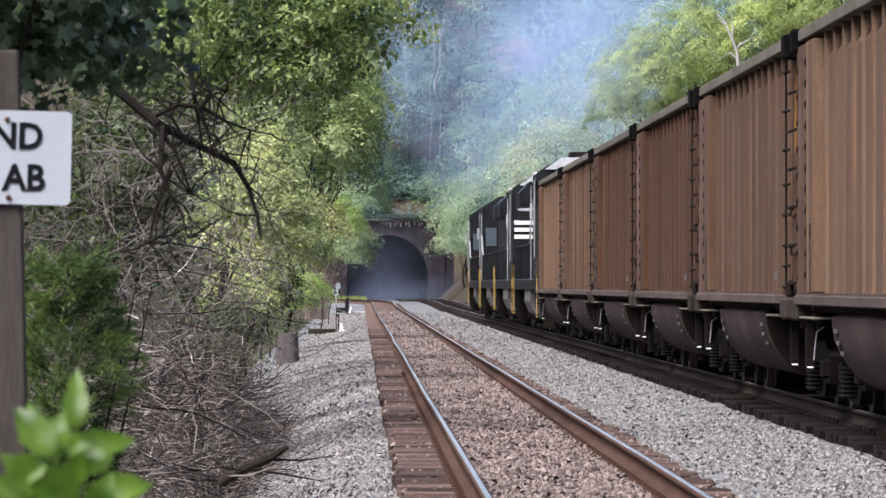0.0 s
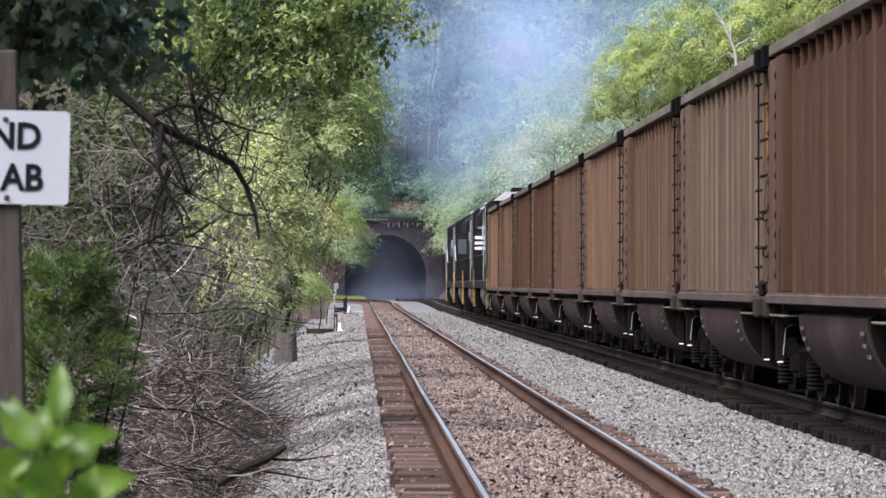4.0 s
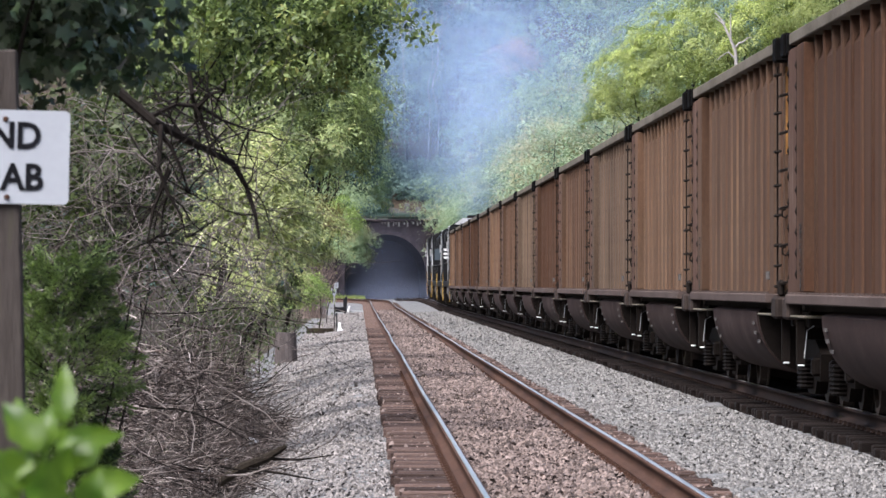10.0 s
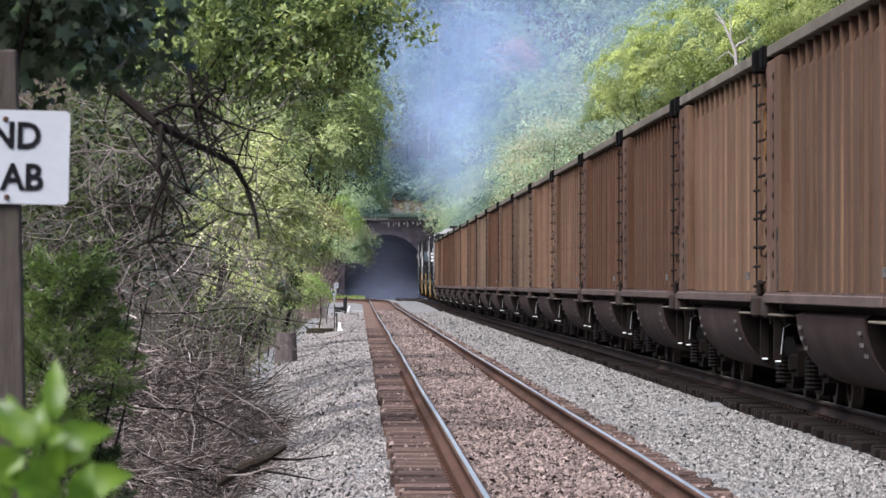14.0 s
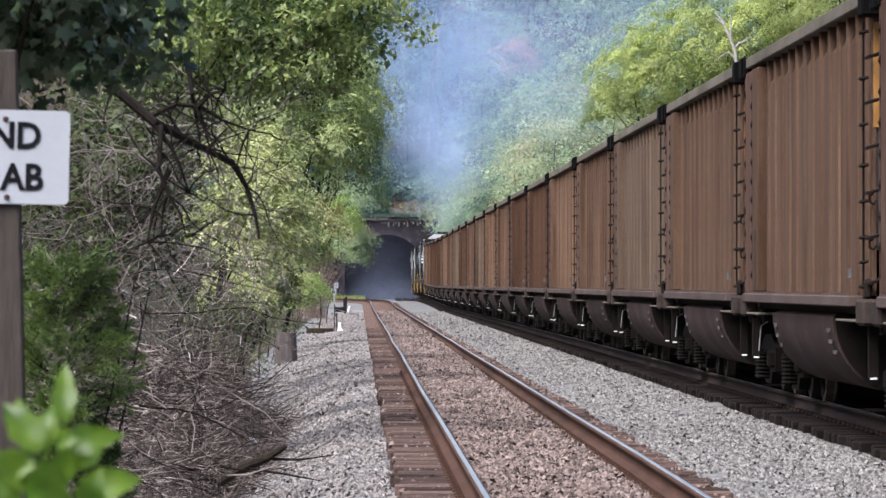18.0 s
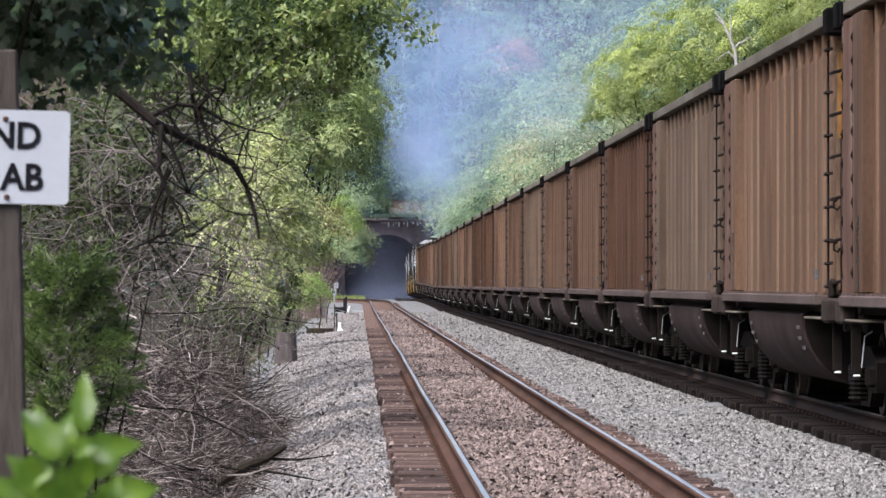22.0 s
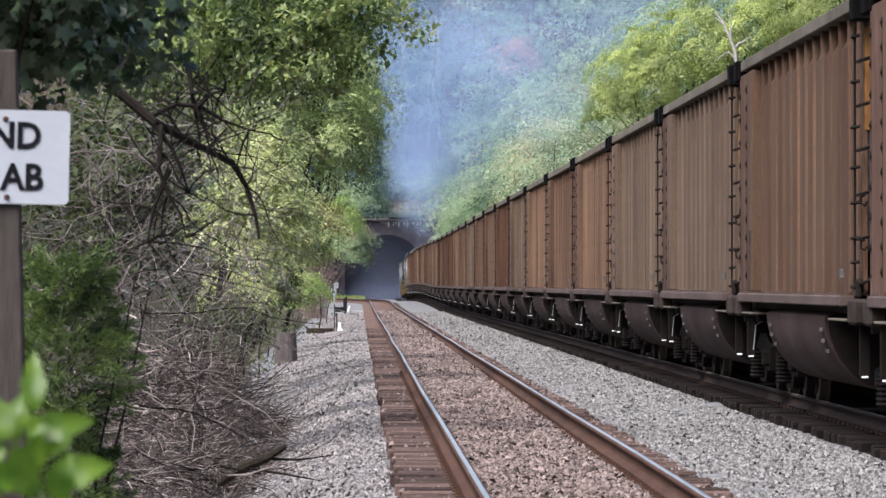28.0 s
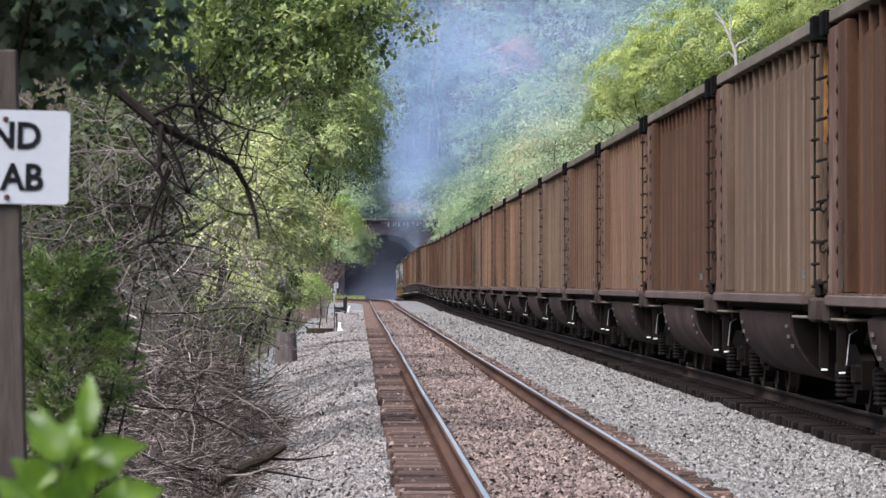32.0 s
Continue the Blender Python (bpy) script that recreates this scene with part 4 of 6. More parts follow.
        for k, z in enumerate((2.0, 2.5, 3.0)):
            part("door_seam", box(bmesh.new(), -0.01, 0.01, -6.4, 6.2, z, z + 0.02), M["tank_paint"], c, at=pose(sx * 0.925, 0, 0))
    part("horn", tube(bmesh.new(), [(0.3, -7.4, 5.02), (0.3, -7.4, 5.18), (0.3, -7.9, 5.2)], [0.03, 0.04, 0.08], 8), M["grey_paint"], c)
    part("roof_unit", box(bmesh.new(), -0.55, 0.55, -8.3, -7.0, 5.02, 5.22, 0.03), M["grime"], c, "dark air unit on the cab roof")
    part("exhaust_stack", box(bmesh.new(), -0.35, 0.35, -0.6, 0.6, 4.45, 4.8, 0.05), M["grime"], c, at=pose(0, 1.5, 0))
    tank = [(-1.48, 1.3), (-1.5, 0.95), (-1.36, 0.62), (-1.05, 0.42), (-0.6, 0.36), (0.6, 0.36), (1.05, 0.42), (1.36, 0.62), (1.5, 0.95), (1.48, 1.3)]
    part("fuel_tank", sweep(bmesh.new(), tank, (-2.6, 2.6)), M["tank_paint"], c, "dusty grey rounded fuel tank")
    for s in (-1, 1):
        bogie(c, s * 7.0, (-2.0, 0.0, 2.0), M["grime"], False)
        bm = sweep(bmesh.new(), [(-1.5, 1.3), (-1.5, 0.7), (-1.35, 0.25), (1.35, 0.25), (1.5, 0.7), (1.5, 1.3)], (s * h - 0.06, s * h + 0.06))
        part("pilot", bm, M["iron"], c)
        cp = box(bmesh.new(), -0.15, 0.15, -0.4, 0.3, 0.78, 1.0, 0.03)
        part("coupler", cp, M["iron"], c, at=pose(0, s * (h + 0.1), 0))
        for sx in (-1, 1):
            bm = bmesh.new()
            for i in range(4):
                box(bm, -0.14, 0.14, -0.35, 0.35, 0.3 + i * 0.3, 0.33 + i * 0.3)
            part("step", bm, M["grime"], c, at=pose(sx * 1.42, s * (h - 0.7), 0))
            bm = bmesh.new()
            tube(bm, [(0, 0.36, 0.5), (0, 0.36, 1.7), (0, 0.1, 2.1)], 0.011, 5)
            part("step_handrail", bm, M["yellow_paint"], c, "yellow step handrail", at=pose(sx * 1.56, s * (h - 0.7), 0))
    for sx in (-1, 1):
        for y, z0, z1 in ((-9.3, 2.2, 4.4), (-6.5, 1.6, 4.3)):
            part("grab_rail", tube(bmesh.new(), [(0, y, z0), (0, y, z1)], 0.013, 5), M["grey_paint"], c, "pale grey grab rail", at=pose(sx * 1.6, 0, 0))
        part("stair_rail", tube(bmesh.new(), [(0, -6.4, 3.4), (0, -4.8, 2.7), (0, -4.0, 2.65)], 0.025, 5), M["grey_paint"], c, at=pose(sx * 1.58, 0, 0))
        part("mirror", box(bmesh.new(), -0.03, 0.03, -0.12, 0.12, 3.3, 3.75, 0.01), M["grey_paint"], c, at=pose(sx * 1.68, -8.9, 0))
        rail = part("walkway_rail", tube(bmesh.new(), [(0, -6.4, 2.65), (0, 10.2, 2.65)], 0.018, 5), M["black_paint"], c, at=pose(sx * 1.5, 0, 0))
        post = part("rail_post", tube(bmesh.new(), [(0, 0, 1.6), (0, 0, 2.65)], 0.018, 5), M["black_paint"], rail, at=pose(0, -6.4, 0))
        for i in range(1, 9):
            again(post, pose(0, -6.4 + i * 2.07, 0))
    return c


LOCO_PITCH = 22.6
train = []
protos = [coal_car(PAINTS[0], "dusty brown ribbed coal gondola on black trucks"),
          coal_car(PAINTS[1], "rust-red ribbed coal gondola on black trucks"),
          coal_car(PAINTS[2], "greyish brown faded coal gondola with ribbed sides"),
          coal_car(PAINTS[3], "tan-brown weathered coal gondola with ribbed sides")]
# offsets of the wagon centres from the reference coupling
order = [3, 0, 1, 1, 0, 3, 0, 2, 1, 0, 2, 3, 0, 1, 1, 3, 0, 2, 0, 0, 1, 2, 3, 0, 3, 2, 2, 0, 3, 1, 2, 1, 3, 1, 0]
used = set()
for i, k in enumerate(order):
    off = (4.5 - i) * PITCH - 0.19
    if k in used:
        ob = copy_thing(protos[k], pose(RIGHT, 0, 0))
    else:
        ob = protos[k]
        used.add(k)
    train.append((ob, off, 0.0))
engine = locomotive()
front = 5 * PITCH
for i in range(4):
    ob = engine if i == 0 else copy_thing(engine, pose(RIGHT, 0, 0))
    train.append((ob, front + (i + 0.5) * LOCO_PITCH, 0.0 if i < 2 else 180.0))


# ---- plants ----
M["bark"] = surface("bark", [(0.3, (0.008, 0.0065, 0.0055)), (0.7, (0.026, 0.021, 0.018))], 3, (1, 1, 0.3), fine=30, bump=0.6, vary=0.2)
M["pale_bark"] = surface("pale_bark", [(0.3, (0.22, 0.2, 0.19)), (0.7, (0.42, 0.39, 0.37))], 1, (1, 1, 0.3), fine=12, bump=0.4)
M["twig"] = surface("twig", [(0.3, (0.0432, 0.0350, 0.0306)), (0.5, (0.1152, 0.0966, 0.0884)), (0.7, (0.2448, 0.2170, 0.2040))], 2.0, fine=25, bump=0.0, vary=0.7, island=True)
M["dead_twig"] = surface("dead_twig", [(0.35, (0.012, 0.009, 0.008)), (0.5, (0.06, 0.046, 0.041)), (0.66, (0.36, 0.31, 0.285))], 2.0, fine=25, bump=0.0, vary=0.9, island=True)
M["dry_twig"] = surface("dry_twig", [(0.3, (0.15, 0.11, 0.095)), (0.7, (0.3, 0.24, 0.21))], 1.0, fine=25, bump=0.0, vary=0.4, island=True)
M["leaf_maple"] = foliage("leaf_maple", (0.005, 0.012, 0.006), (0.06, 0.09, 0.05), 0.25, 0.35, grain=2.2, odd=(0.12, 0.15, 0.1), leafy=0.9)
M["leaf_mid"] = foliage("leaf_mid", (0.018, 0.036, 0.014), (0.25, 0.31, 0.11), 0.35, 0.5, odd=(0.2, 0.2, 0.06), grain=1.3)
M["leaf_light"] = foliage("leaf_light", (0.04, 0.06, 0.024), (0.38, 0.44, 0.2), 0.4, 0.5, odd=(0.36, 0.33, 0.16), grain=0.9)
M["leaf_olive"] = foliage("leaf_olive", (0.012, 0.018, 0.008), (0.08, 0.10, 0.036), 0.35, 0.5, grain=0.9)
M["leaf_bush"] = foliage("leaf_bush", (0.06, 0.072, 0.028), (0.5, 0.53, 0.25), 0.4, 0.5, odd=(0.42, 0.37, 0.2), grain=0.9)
M["leaf_cedar"] = foliage("leaf_cedar", (0.013, 0.03, 0.008), (0.23, 0.31, 0.09), 0.3, 0.6, grain=3.0, leafy=0.45)
M["leaf_orange"] = foliage("leaf_orange", (0.06, 0.062, 0.025), (0.27, 0.23, 0.1), 0.35, 0.6, grain=1.2)
M["leaf_lime"] = foliage("leaf_lime", (0.08, 0.12, 0.035), (0.33, 0.42, 0.13), 0.45, 0.5, grain=0.8)
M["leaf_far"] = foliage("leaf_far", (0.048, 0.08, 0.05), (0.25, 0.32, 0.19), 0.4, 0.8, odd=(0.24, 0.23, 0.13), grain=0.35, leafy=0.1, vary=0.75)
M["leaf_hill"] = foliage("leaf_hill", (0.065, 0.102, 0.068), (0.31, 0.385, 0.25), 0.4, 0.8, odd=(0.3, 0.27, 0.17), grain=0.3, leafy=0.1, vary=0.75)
M["leaf_yellow"] = foliage("leaf_yellow", (0.09, 0.12, 0.037), (0.46, 0.5, 0.18), 0.4, 0.6, odd=(0.46, 0.38, 0.14), grain=0.35, leafy=0.16, vary=0.3)
M["leaf_red"] = foliage("leaf_red", (0.16, 0.09, 0.07), (0.42, 0.27, 0.22), 0.3, 0.6, grain=0.3)
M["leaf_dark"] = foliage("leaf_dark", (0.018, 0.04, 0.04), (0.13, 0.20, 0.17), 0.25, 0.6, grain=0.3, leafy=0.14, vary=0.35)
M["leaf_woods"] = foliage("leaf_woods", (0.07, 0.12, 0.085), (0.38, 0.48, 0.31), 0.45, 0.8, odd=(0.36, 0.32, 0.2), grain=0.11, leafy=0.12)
M["grass"] = foliage("grass", (0.09, 0.12, 0.025), (0.28, 0.32, 0.1), 0.4, 0.6, grain=0.6)


def limbs(rng, base, centre, radii, count, thick, lean=0.0):
    """Trunk and limbs of a tree as crooked tapering rods."""
    base, centre, radii = np.array(base, float), np.array(centre, float), np.array(radii, float)
    paths = []
    k = 7
    top = centre + np.array((0, 0, radii[2] * 0.55))
    t = np.linspace(0, 1, k)[:, None]
    trunk = base + (top - base) * t
    trunk[1:-1] += rng.normal(size=(k - 2, 3)) * np.linalg.norm(top - base) * 0.02
    paths.append((trunk, 0.6 * thick * np.linspace(1, 0.25, k)))
    for i in range(count):
        u = rng.uniform(0.35, 0.92)
        s = np.array([np.interp(u, t[:, 0], trunk[:, j]) for j in range(3)])
        d = unit(rng, 1)[0]
        d[2] = abs(d[2]) * 0.8
        goal = centre + d * radii * 0.85
        pts = s + (goal - s) * t
        pts[1:-1] += rng.normal(size=(k - 2, 3)) * np.linalg.norm(goal - s) * 0.06
        paths.append((pts, thick * (1 - 0.6 * u) * 0.28 * np.linspace(1, 0.15, k)))
    return paths


def tree(name, base, centre, radii, leaf, n_clumps, per, clump, size, seed, label, thick=0.12, limb_n=8, bark="bark", hollow=0.5, slim=0.55, category="tree", group="", sides=6, spray=0.0, maple=False):
    """A tree or bush: an Empty at its foot with a trunk and a crown of single leaves."""
    rng = np.random.default_rng(seed)
    b = np.array(base, float)
    e = thing(name, label, category, tuple(b), group)
    c = np.array(centre, float) - b
    tr = new("trunk", rods("trunk", limbs(rng, (0, 0, -0.2), c, radii, limb_n, thick), M[bark], sides))
    tr.parent = e
    if spray:
        pts, out = spray_points(rng, c, radii, n_clumps, per, spray)
    else:
        pts, out = crown_points(rng, c, radii, n_clumps, per, clump, hollow)
    cr = new("crown", leaf_mesh("crown", pts, size, M[leaf], rng, slim=slim, out=out, lay=0.8 if spray else 0.0, lobed=maple))
    cr.parent = e
    return e


def foot(x, y):
    return (float(x), float(y), float(land(np.array([float(x)]), np.array([float(y)]))[0]))


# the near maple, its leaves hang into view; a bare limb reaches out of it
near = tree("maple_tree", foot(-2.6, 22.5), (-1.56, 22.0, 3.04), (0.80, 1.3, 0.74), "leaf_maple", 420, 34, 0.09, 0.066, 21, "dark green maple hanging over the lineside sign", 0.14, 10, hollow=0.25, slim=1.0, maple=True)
rng = np.random.default_rng(8)
base = Vector(near.location)


def bare_limb():
    main = [(-1.39, 24.6, 2.60), (-1.25, 25.0, 2.45), (-1.04, 25.0, 2.27), (-0.83, 25.3, 2.16), (-0.66, 25.6, 2.08), (-0.59, 25.8, 1.96), (-0.54, 25.8, 1.81), (-0.52, 25.8, 1.68)]
    side = [[(-1.05, 25.0, 2.27), (-0.95, 25.0, 2.14), (-0.90, 25.0, 2.03), (-0.86, 25.0, 1.91)],
            [(-1.00, 25.0, 2.25), (-1.01, 24.9, 2.03), (-0.96, 24.9, 1.90), (-0.90, 24.9, 1.80), (-0.87, 24.9, 1.68)],
            [(-0.87, 25.2, 2.55), (-0.85, 25.2, 2.42), (-0.83, 25.3, 2.28), (-0.81, 25.3, 2.16)],
            [(-1.05, 25.1, 2.30), (-0.93, 25.1, 2.36), (-0.81, 25.1, 2.35), (-0.69, 25.1, 2.28), (-0.56, 25.1, 2.23), (-0.45, 25.1, 2.21)],
            [(-0.82, 25.1, 2.35), (-0.75, 25.0, 2.41), (-0.68, 25.0, 2.43)],
            [(-0.82, 25.3, 2.16), (-0.91, 25.3, 2.21), (-0.97, 25.3, 2.31), (-0.98, 25.3, 2.38)],
            [(-0.83, 25.1, 2.36), (-0.78, 25.1, 2.23), (-0.76, 25.1, 2.14)],
            [(-0.96, 25.0, 2.03), (-1.04, 25.0, 1.83), (-1.07, 25.0, 1.66)]]
    bm = bmesh.new()
    k = len(main)
    tube(bm, [Vector(p) - base for p in main], [0.034 - 0.027 * (i / (k - 1)) ** 0.8 for i in range(k)], 7)
    bare = part("bare_limb", bm, M["bark"], near, "dead dark limb reaching out of the leaves")
    for line in side:
        k = len(line)
        b2 = tube(bmesh.new(), [Vector(p) - base for p in line], [0.016 - 0.012 * i / (k - 1) for i in range(k)], 5)
        part("branch", b2, M["bark"], bare)
    paths = []
    for line in [main] + side:
        for _ in range(9):
            i = rng.integers(1, len(line))
            s = np.array(line[i]) - np.array(base)
            h = unit(rng, 1)[0] * (1, 0.5, 1)
            paths.append((wander(rng, s, h, rng.uniform(0.15, 0.5), 6, 0.28, 0.05), np.linspace(0.006, 0.002, 6)))
    tw = new("fine_twig", rods("fine_twig", paths, M["bark"], 4))
    tw.parent = bare
    tw["kind"] = "stuff"


bare_limb()

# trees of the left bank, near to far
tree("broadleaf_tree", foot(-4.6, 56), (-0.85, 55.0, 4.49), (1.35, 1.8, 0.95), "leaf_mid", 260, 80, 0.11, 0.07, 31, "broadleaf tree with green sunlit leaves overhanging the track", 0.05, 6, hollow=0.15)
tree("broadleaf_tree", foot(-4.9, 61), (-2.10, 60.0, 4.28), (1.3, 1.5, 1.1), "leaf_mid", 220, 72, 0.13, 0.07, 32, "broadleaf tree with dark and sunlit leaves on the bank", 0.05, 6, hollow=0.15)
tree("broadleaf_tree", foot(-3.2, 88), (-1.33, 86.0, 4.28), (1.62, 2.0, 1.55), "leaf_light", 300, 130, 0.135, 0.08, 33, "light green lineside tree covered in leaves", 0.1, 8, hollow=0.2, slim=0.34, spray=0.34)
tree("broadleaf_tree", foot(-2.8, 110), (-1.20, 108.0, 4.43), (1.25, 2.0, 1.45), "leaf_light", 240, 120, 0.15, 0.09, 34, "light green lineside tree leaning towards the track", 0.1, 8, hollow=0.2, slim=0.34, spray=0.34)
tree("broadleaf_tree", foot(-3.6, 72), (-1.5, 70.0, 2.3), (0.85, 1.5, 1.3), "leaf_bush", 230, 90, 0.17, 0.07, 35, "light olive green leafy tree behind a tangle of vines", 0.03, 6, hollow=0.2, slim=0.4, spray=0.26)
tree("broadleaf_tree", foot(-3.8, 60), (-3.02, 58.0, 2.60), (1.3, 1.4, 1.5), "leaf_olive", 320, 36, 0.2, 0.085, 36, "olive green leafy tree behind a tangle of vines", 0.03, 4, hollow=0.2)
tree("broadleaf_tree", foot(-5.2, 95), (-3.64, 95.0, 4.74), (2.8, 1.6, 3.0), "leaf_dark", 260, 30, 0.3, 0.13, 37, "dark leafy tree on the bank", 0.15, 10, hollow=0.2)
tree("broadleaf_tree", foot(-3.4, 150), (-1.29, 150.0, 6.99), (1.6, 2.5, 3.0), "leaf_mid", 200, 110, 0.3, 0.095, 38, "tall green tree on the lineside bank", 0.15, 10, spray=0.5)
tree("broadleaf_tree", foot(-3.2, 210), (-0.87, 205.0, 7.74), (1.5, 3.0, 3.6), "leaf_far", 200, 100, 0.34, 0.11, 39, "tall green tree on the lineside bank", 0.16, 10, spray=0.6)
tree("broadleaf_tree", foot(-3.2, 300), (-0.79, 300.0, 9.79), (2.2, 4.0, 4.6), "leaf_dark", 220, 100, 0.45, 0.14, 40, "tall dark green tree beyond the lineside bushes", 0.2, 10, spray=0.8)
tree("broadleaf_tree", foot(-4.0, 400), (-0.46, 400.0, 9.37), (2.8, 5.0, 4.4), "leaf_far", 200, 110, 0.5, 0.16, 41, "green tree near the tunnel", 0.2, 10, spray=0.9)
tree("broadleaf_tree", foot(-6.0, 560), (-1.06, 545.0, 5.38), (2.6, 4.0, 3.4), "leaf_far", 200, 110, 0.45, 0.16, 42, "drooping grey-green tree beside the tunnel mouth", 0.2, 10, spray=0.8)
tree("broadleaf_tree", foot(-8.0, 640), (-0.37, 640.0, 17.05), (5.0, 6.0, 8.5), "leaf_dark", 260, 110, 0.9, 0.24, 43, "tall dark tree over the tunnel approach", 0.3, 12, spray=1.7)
tree("shrub", foot(-1.6, 190), (-1.59, 190.0, 3.80), (0.95, 1.4, 1.0), "leaf_orange", 130, 60, 0.17, 0.075, 44, "shrub turning brownish beside the track", 0.05, 8, category="shrub", spray=0.3)
tree("shrub", foot(-1.6, 240), (-0.77, 240.0, 4.41), (0.9, 1.4, 1.15), "leaf_lime", 120, 60, 0.18, 0.08, 45, "yellow-green shrub beside the track", 0.05, 8, category="shrub", spray=0.34)
tree("broadleaf_tree", foot(-2.6, 104), (-1.75, 103.0, 2.35), (1.15, 1.5, 1.25), "leaf_bush", 230, 90, 0.15, 0.075, 50, "light yellow-green young tree beside the track", 0.04, 10, slim=0.36, spray=0.3)
tree("broadleaf_tree", foot(-3.0, 150), (-2.55, 150.0, 3.0), (1.1, 1.6, 1.5), "leaf_light", 200, 90, 0.15, 0.09, 52, "feathery light green tree beside the track", 0.05, 8, slim=0.36, spray=0.36)
tree("shrub", foot(-2.3, 112), (-2.05, 112.0, 1.35), (0.85, 0.9, 0.85), "leaf_bush", 150, 60, 0.1, 0.07, 53, "pale yellow-green lineside shrub", 0.03, 10, category="shrub", slim=0.34, spray=0.2)
tree("shrub", foot(-2.7, 92), (-2.35, 92.0, 1.15), (0.7, 0.9, 0.7), "leaf_bush", 120, 60, 0.1, 0.06, 54, "pale yellow-green lineside shrub", 0.03, 10, category="shrub", slim=0.34, spray=0.18)
tree("shrub", foot(-1.9, 128), (-1.39, 128.0, 1.12), (0.62, 0.8, 0.6), "leaf_lime", 90, 46, 0.1, 0.085, 46, "bright green sumac shrub near the switch stand", 0.025, 10, category="shrub", slim=0.24, spray=0.2)
tree("shrub", foot(-2.5, 100), (-1.89, 100.0, 1.25), (0.7, 0.9, 0.75), "leaf_olive", 110, 24, 0.13, 0.08, 47, "low olive green lineside shrub", 0.03, 8, category="shrub", spray=0.2)
tree("shrub", foot(-2.9, 84), (-2.31, 84.0, 0.90), (0.75, 0.9, 0.6), "leaf_olive", 70, 20, 0.14, 0.08, 48, "low green lineside shrub", 0.03, 8, category="shrub", hollow=0.2)
tree("shrub", foot(-2.6, 140), (-2.48, 140.0, 1.98), (1.1, 1.3, 1.1), "leaf_light", 130, 26, 0.2, 0.10, 49, "light green lineside shrub", 0.04, 8, category="shrub", hollow=0.2)

def undergrowth():
    g = np.random.default_rng(55)
    n = 700
    x, y = -9.0 + 6.4 * g.random(n), 58 * (300 / 58) ** g.random(n)
    c = np.stack([x, y, land(x, y) + 0.25 * g.random(n)], -1)
    off = g.normal(size=(n * 34, 3)) * (0.28, 0.28, 0.16)
    pts = np.repeat(c, 34, axis=0) + off * np.repeat(1 + y / 250, 34)[:, None]
    tagged(new("undergrowth", leaf_mesh("undergrowth", pts, 0.1, M["leaf_olive"], g, out=off * 2)), "low green undergrowth covering the bank", "undergrowth", kind="stuff")


undergrowth()


# cedar
def cedar():
    """Feathery plumes on upright boughs: each plume is a curved twig set with short scale leaves."""
    g = np.random.default_rng(61)
    b = np.array(foot(-1.42, 24.0))
    e = thing("cedar_shrub", "feathery green cedar bush beside the sign post", "shrub", tuple(b))
    plumes, per, k = 430, 130, 9
    stems, pts, way, out = [], [], [], []
    for i in range(6):
        p = wander(g, (0.08 * g.normal(), 0.1 * g.normal(), -0.1), (0.12 * g.normal(), 0.1 * g.normal(), 1), g.uniform(1.9, 2.4), k, 0.06)
        stems.append((p, np.linspace(0.014, 0.003, k)))
    for i in range(plumes):
        z = 0.35 + 2.05 * g.random()
        a = g.uniform(0, 6.28)
        wide = 0.08 + 0.16 * math.sin(z * 3.9 + 0.6) ** 2 + 0.05 * g.random()
        root = np.array((0.45 * wide * math.cos(a), 0.5 * wide * math.sin(a), z - 0.06))
        head = np.array((math.cos(a) * 0.9 + 0.15, math.sin(a), 0.4 + 0.3 * g.normal()))
        line = wander(g, root, head, 0.14 + 0.55 * wide, k, 0.09, 0.03)
        stems.append((line, np.linspace(0.0035, 0.001, k)))
        u = g.random(per) ** 0.8
        at = np.stack([np.interp(u, np.linspace(0, 1, k), line[:, j]) for j in range(3)], -1)
        d = line[-1] - line[0]
        d = d / np.linalg.norm(d)
        fan = g.normal(size=(per, 3)) * 0.6
        pts.append(at + fan * 0.035 * (1.1 - u)[:, None])
        way.append(d + fan)
        out.append(np.repeat((d * (1, 1, 0.3))[None], per, axis=0))
    t = new("trunk", rods("trunk", stems, M["bark"], 4))
    t.parent = e
    cr = new("crown", leaf_mesh("crown", np.concatenate(pts), 0.03, M["leaf_cedar"], g, up=0.3, slim=0.16, out=np.concatenate(out), along=np.concatenate(way)))
    cr.parent = e


cedar()

# tangles of sticks
def tangle(name, n, box_lo, box_hi, mat, label, seed, length, radius, flat=1.0, droop=0.0, rest=None, k=7, bend=0.22, keep=None):
    g = np.random.default_rng(seed)
    paths = []
    while len(paths) < n:
        s = np.array(box_lo) + g.random(3) * (np.array(box_hi) - np.array(box_lo))
        if rest is not None:
            s[2] = rest(s[0], s[1], g)
        if keep is not None and not keep(s):
            continue
        h = unit(g, 1)[0] * (1, 1.0, flat)
        ln = g.uniform(*length)
        r = g.uniform(*radius)
        line = wander(g, s, h, ln, k, bend, droop)
        if rest is not None:
            line[:, 2] = s[2] + (line[:, 2] - s[2]) * 0.8
        paths.append((line, np.linspace(r, r * 0.35, k)))
    ob = new(name, rods(name, paths, M[mat], 3))
    return tagged(ob, label, "dead brush", kind="stuff")


def heap(x, y, g):
    hgt = 0.12 + 1.75 * float(smooth(-1.0, -2.2, np.array(x))) * float(1 - 0.75 * smooth(62, 95, np.array(y)))
    return float(land(np.array([x]), np.array([y]))[0]) + 0.02 + hgt * g.random() ** 1.1


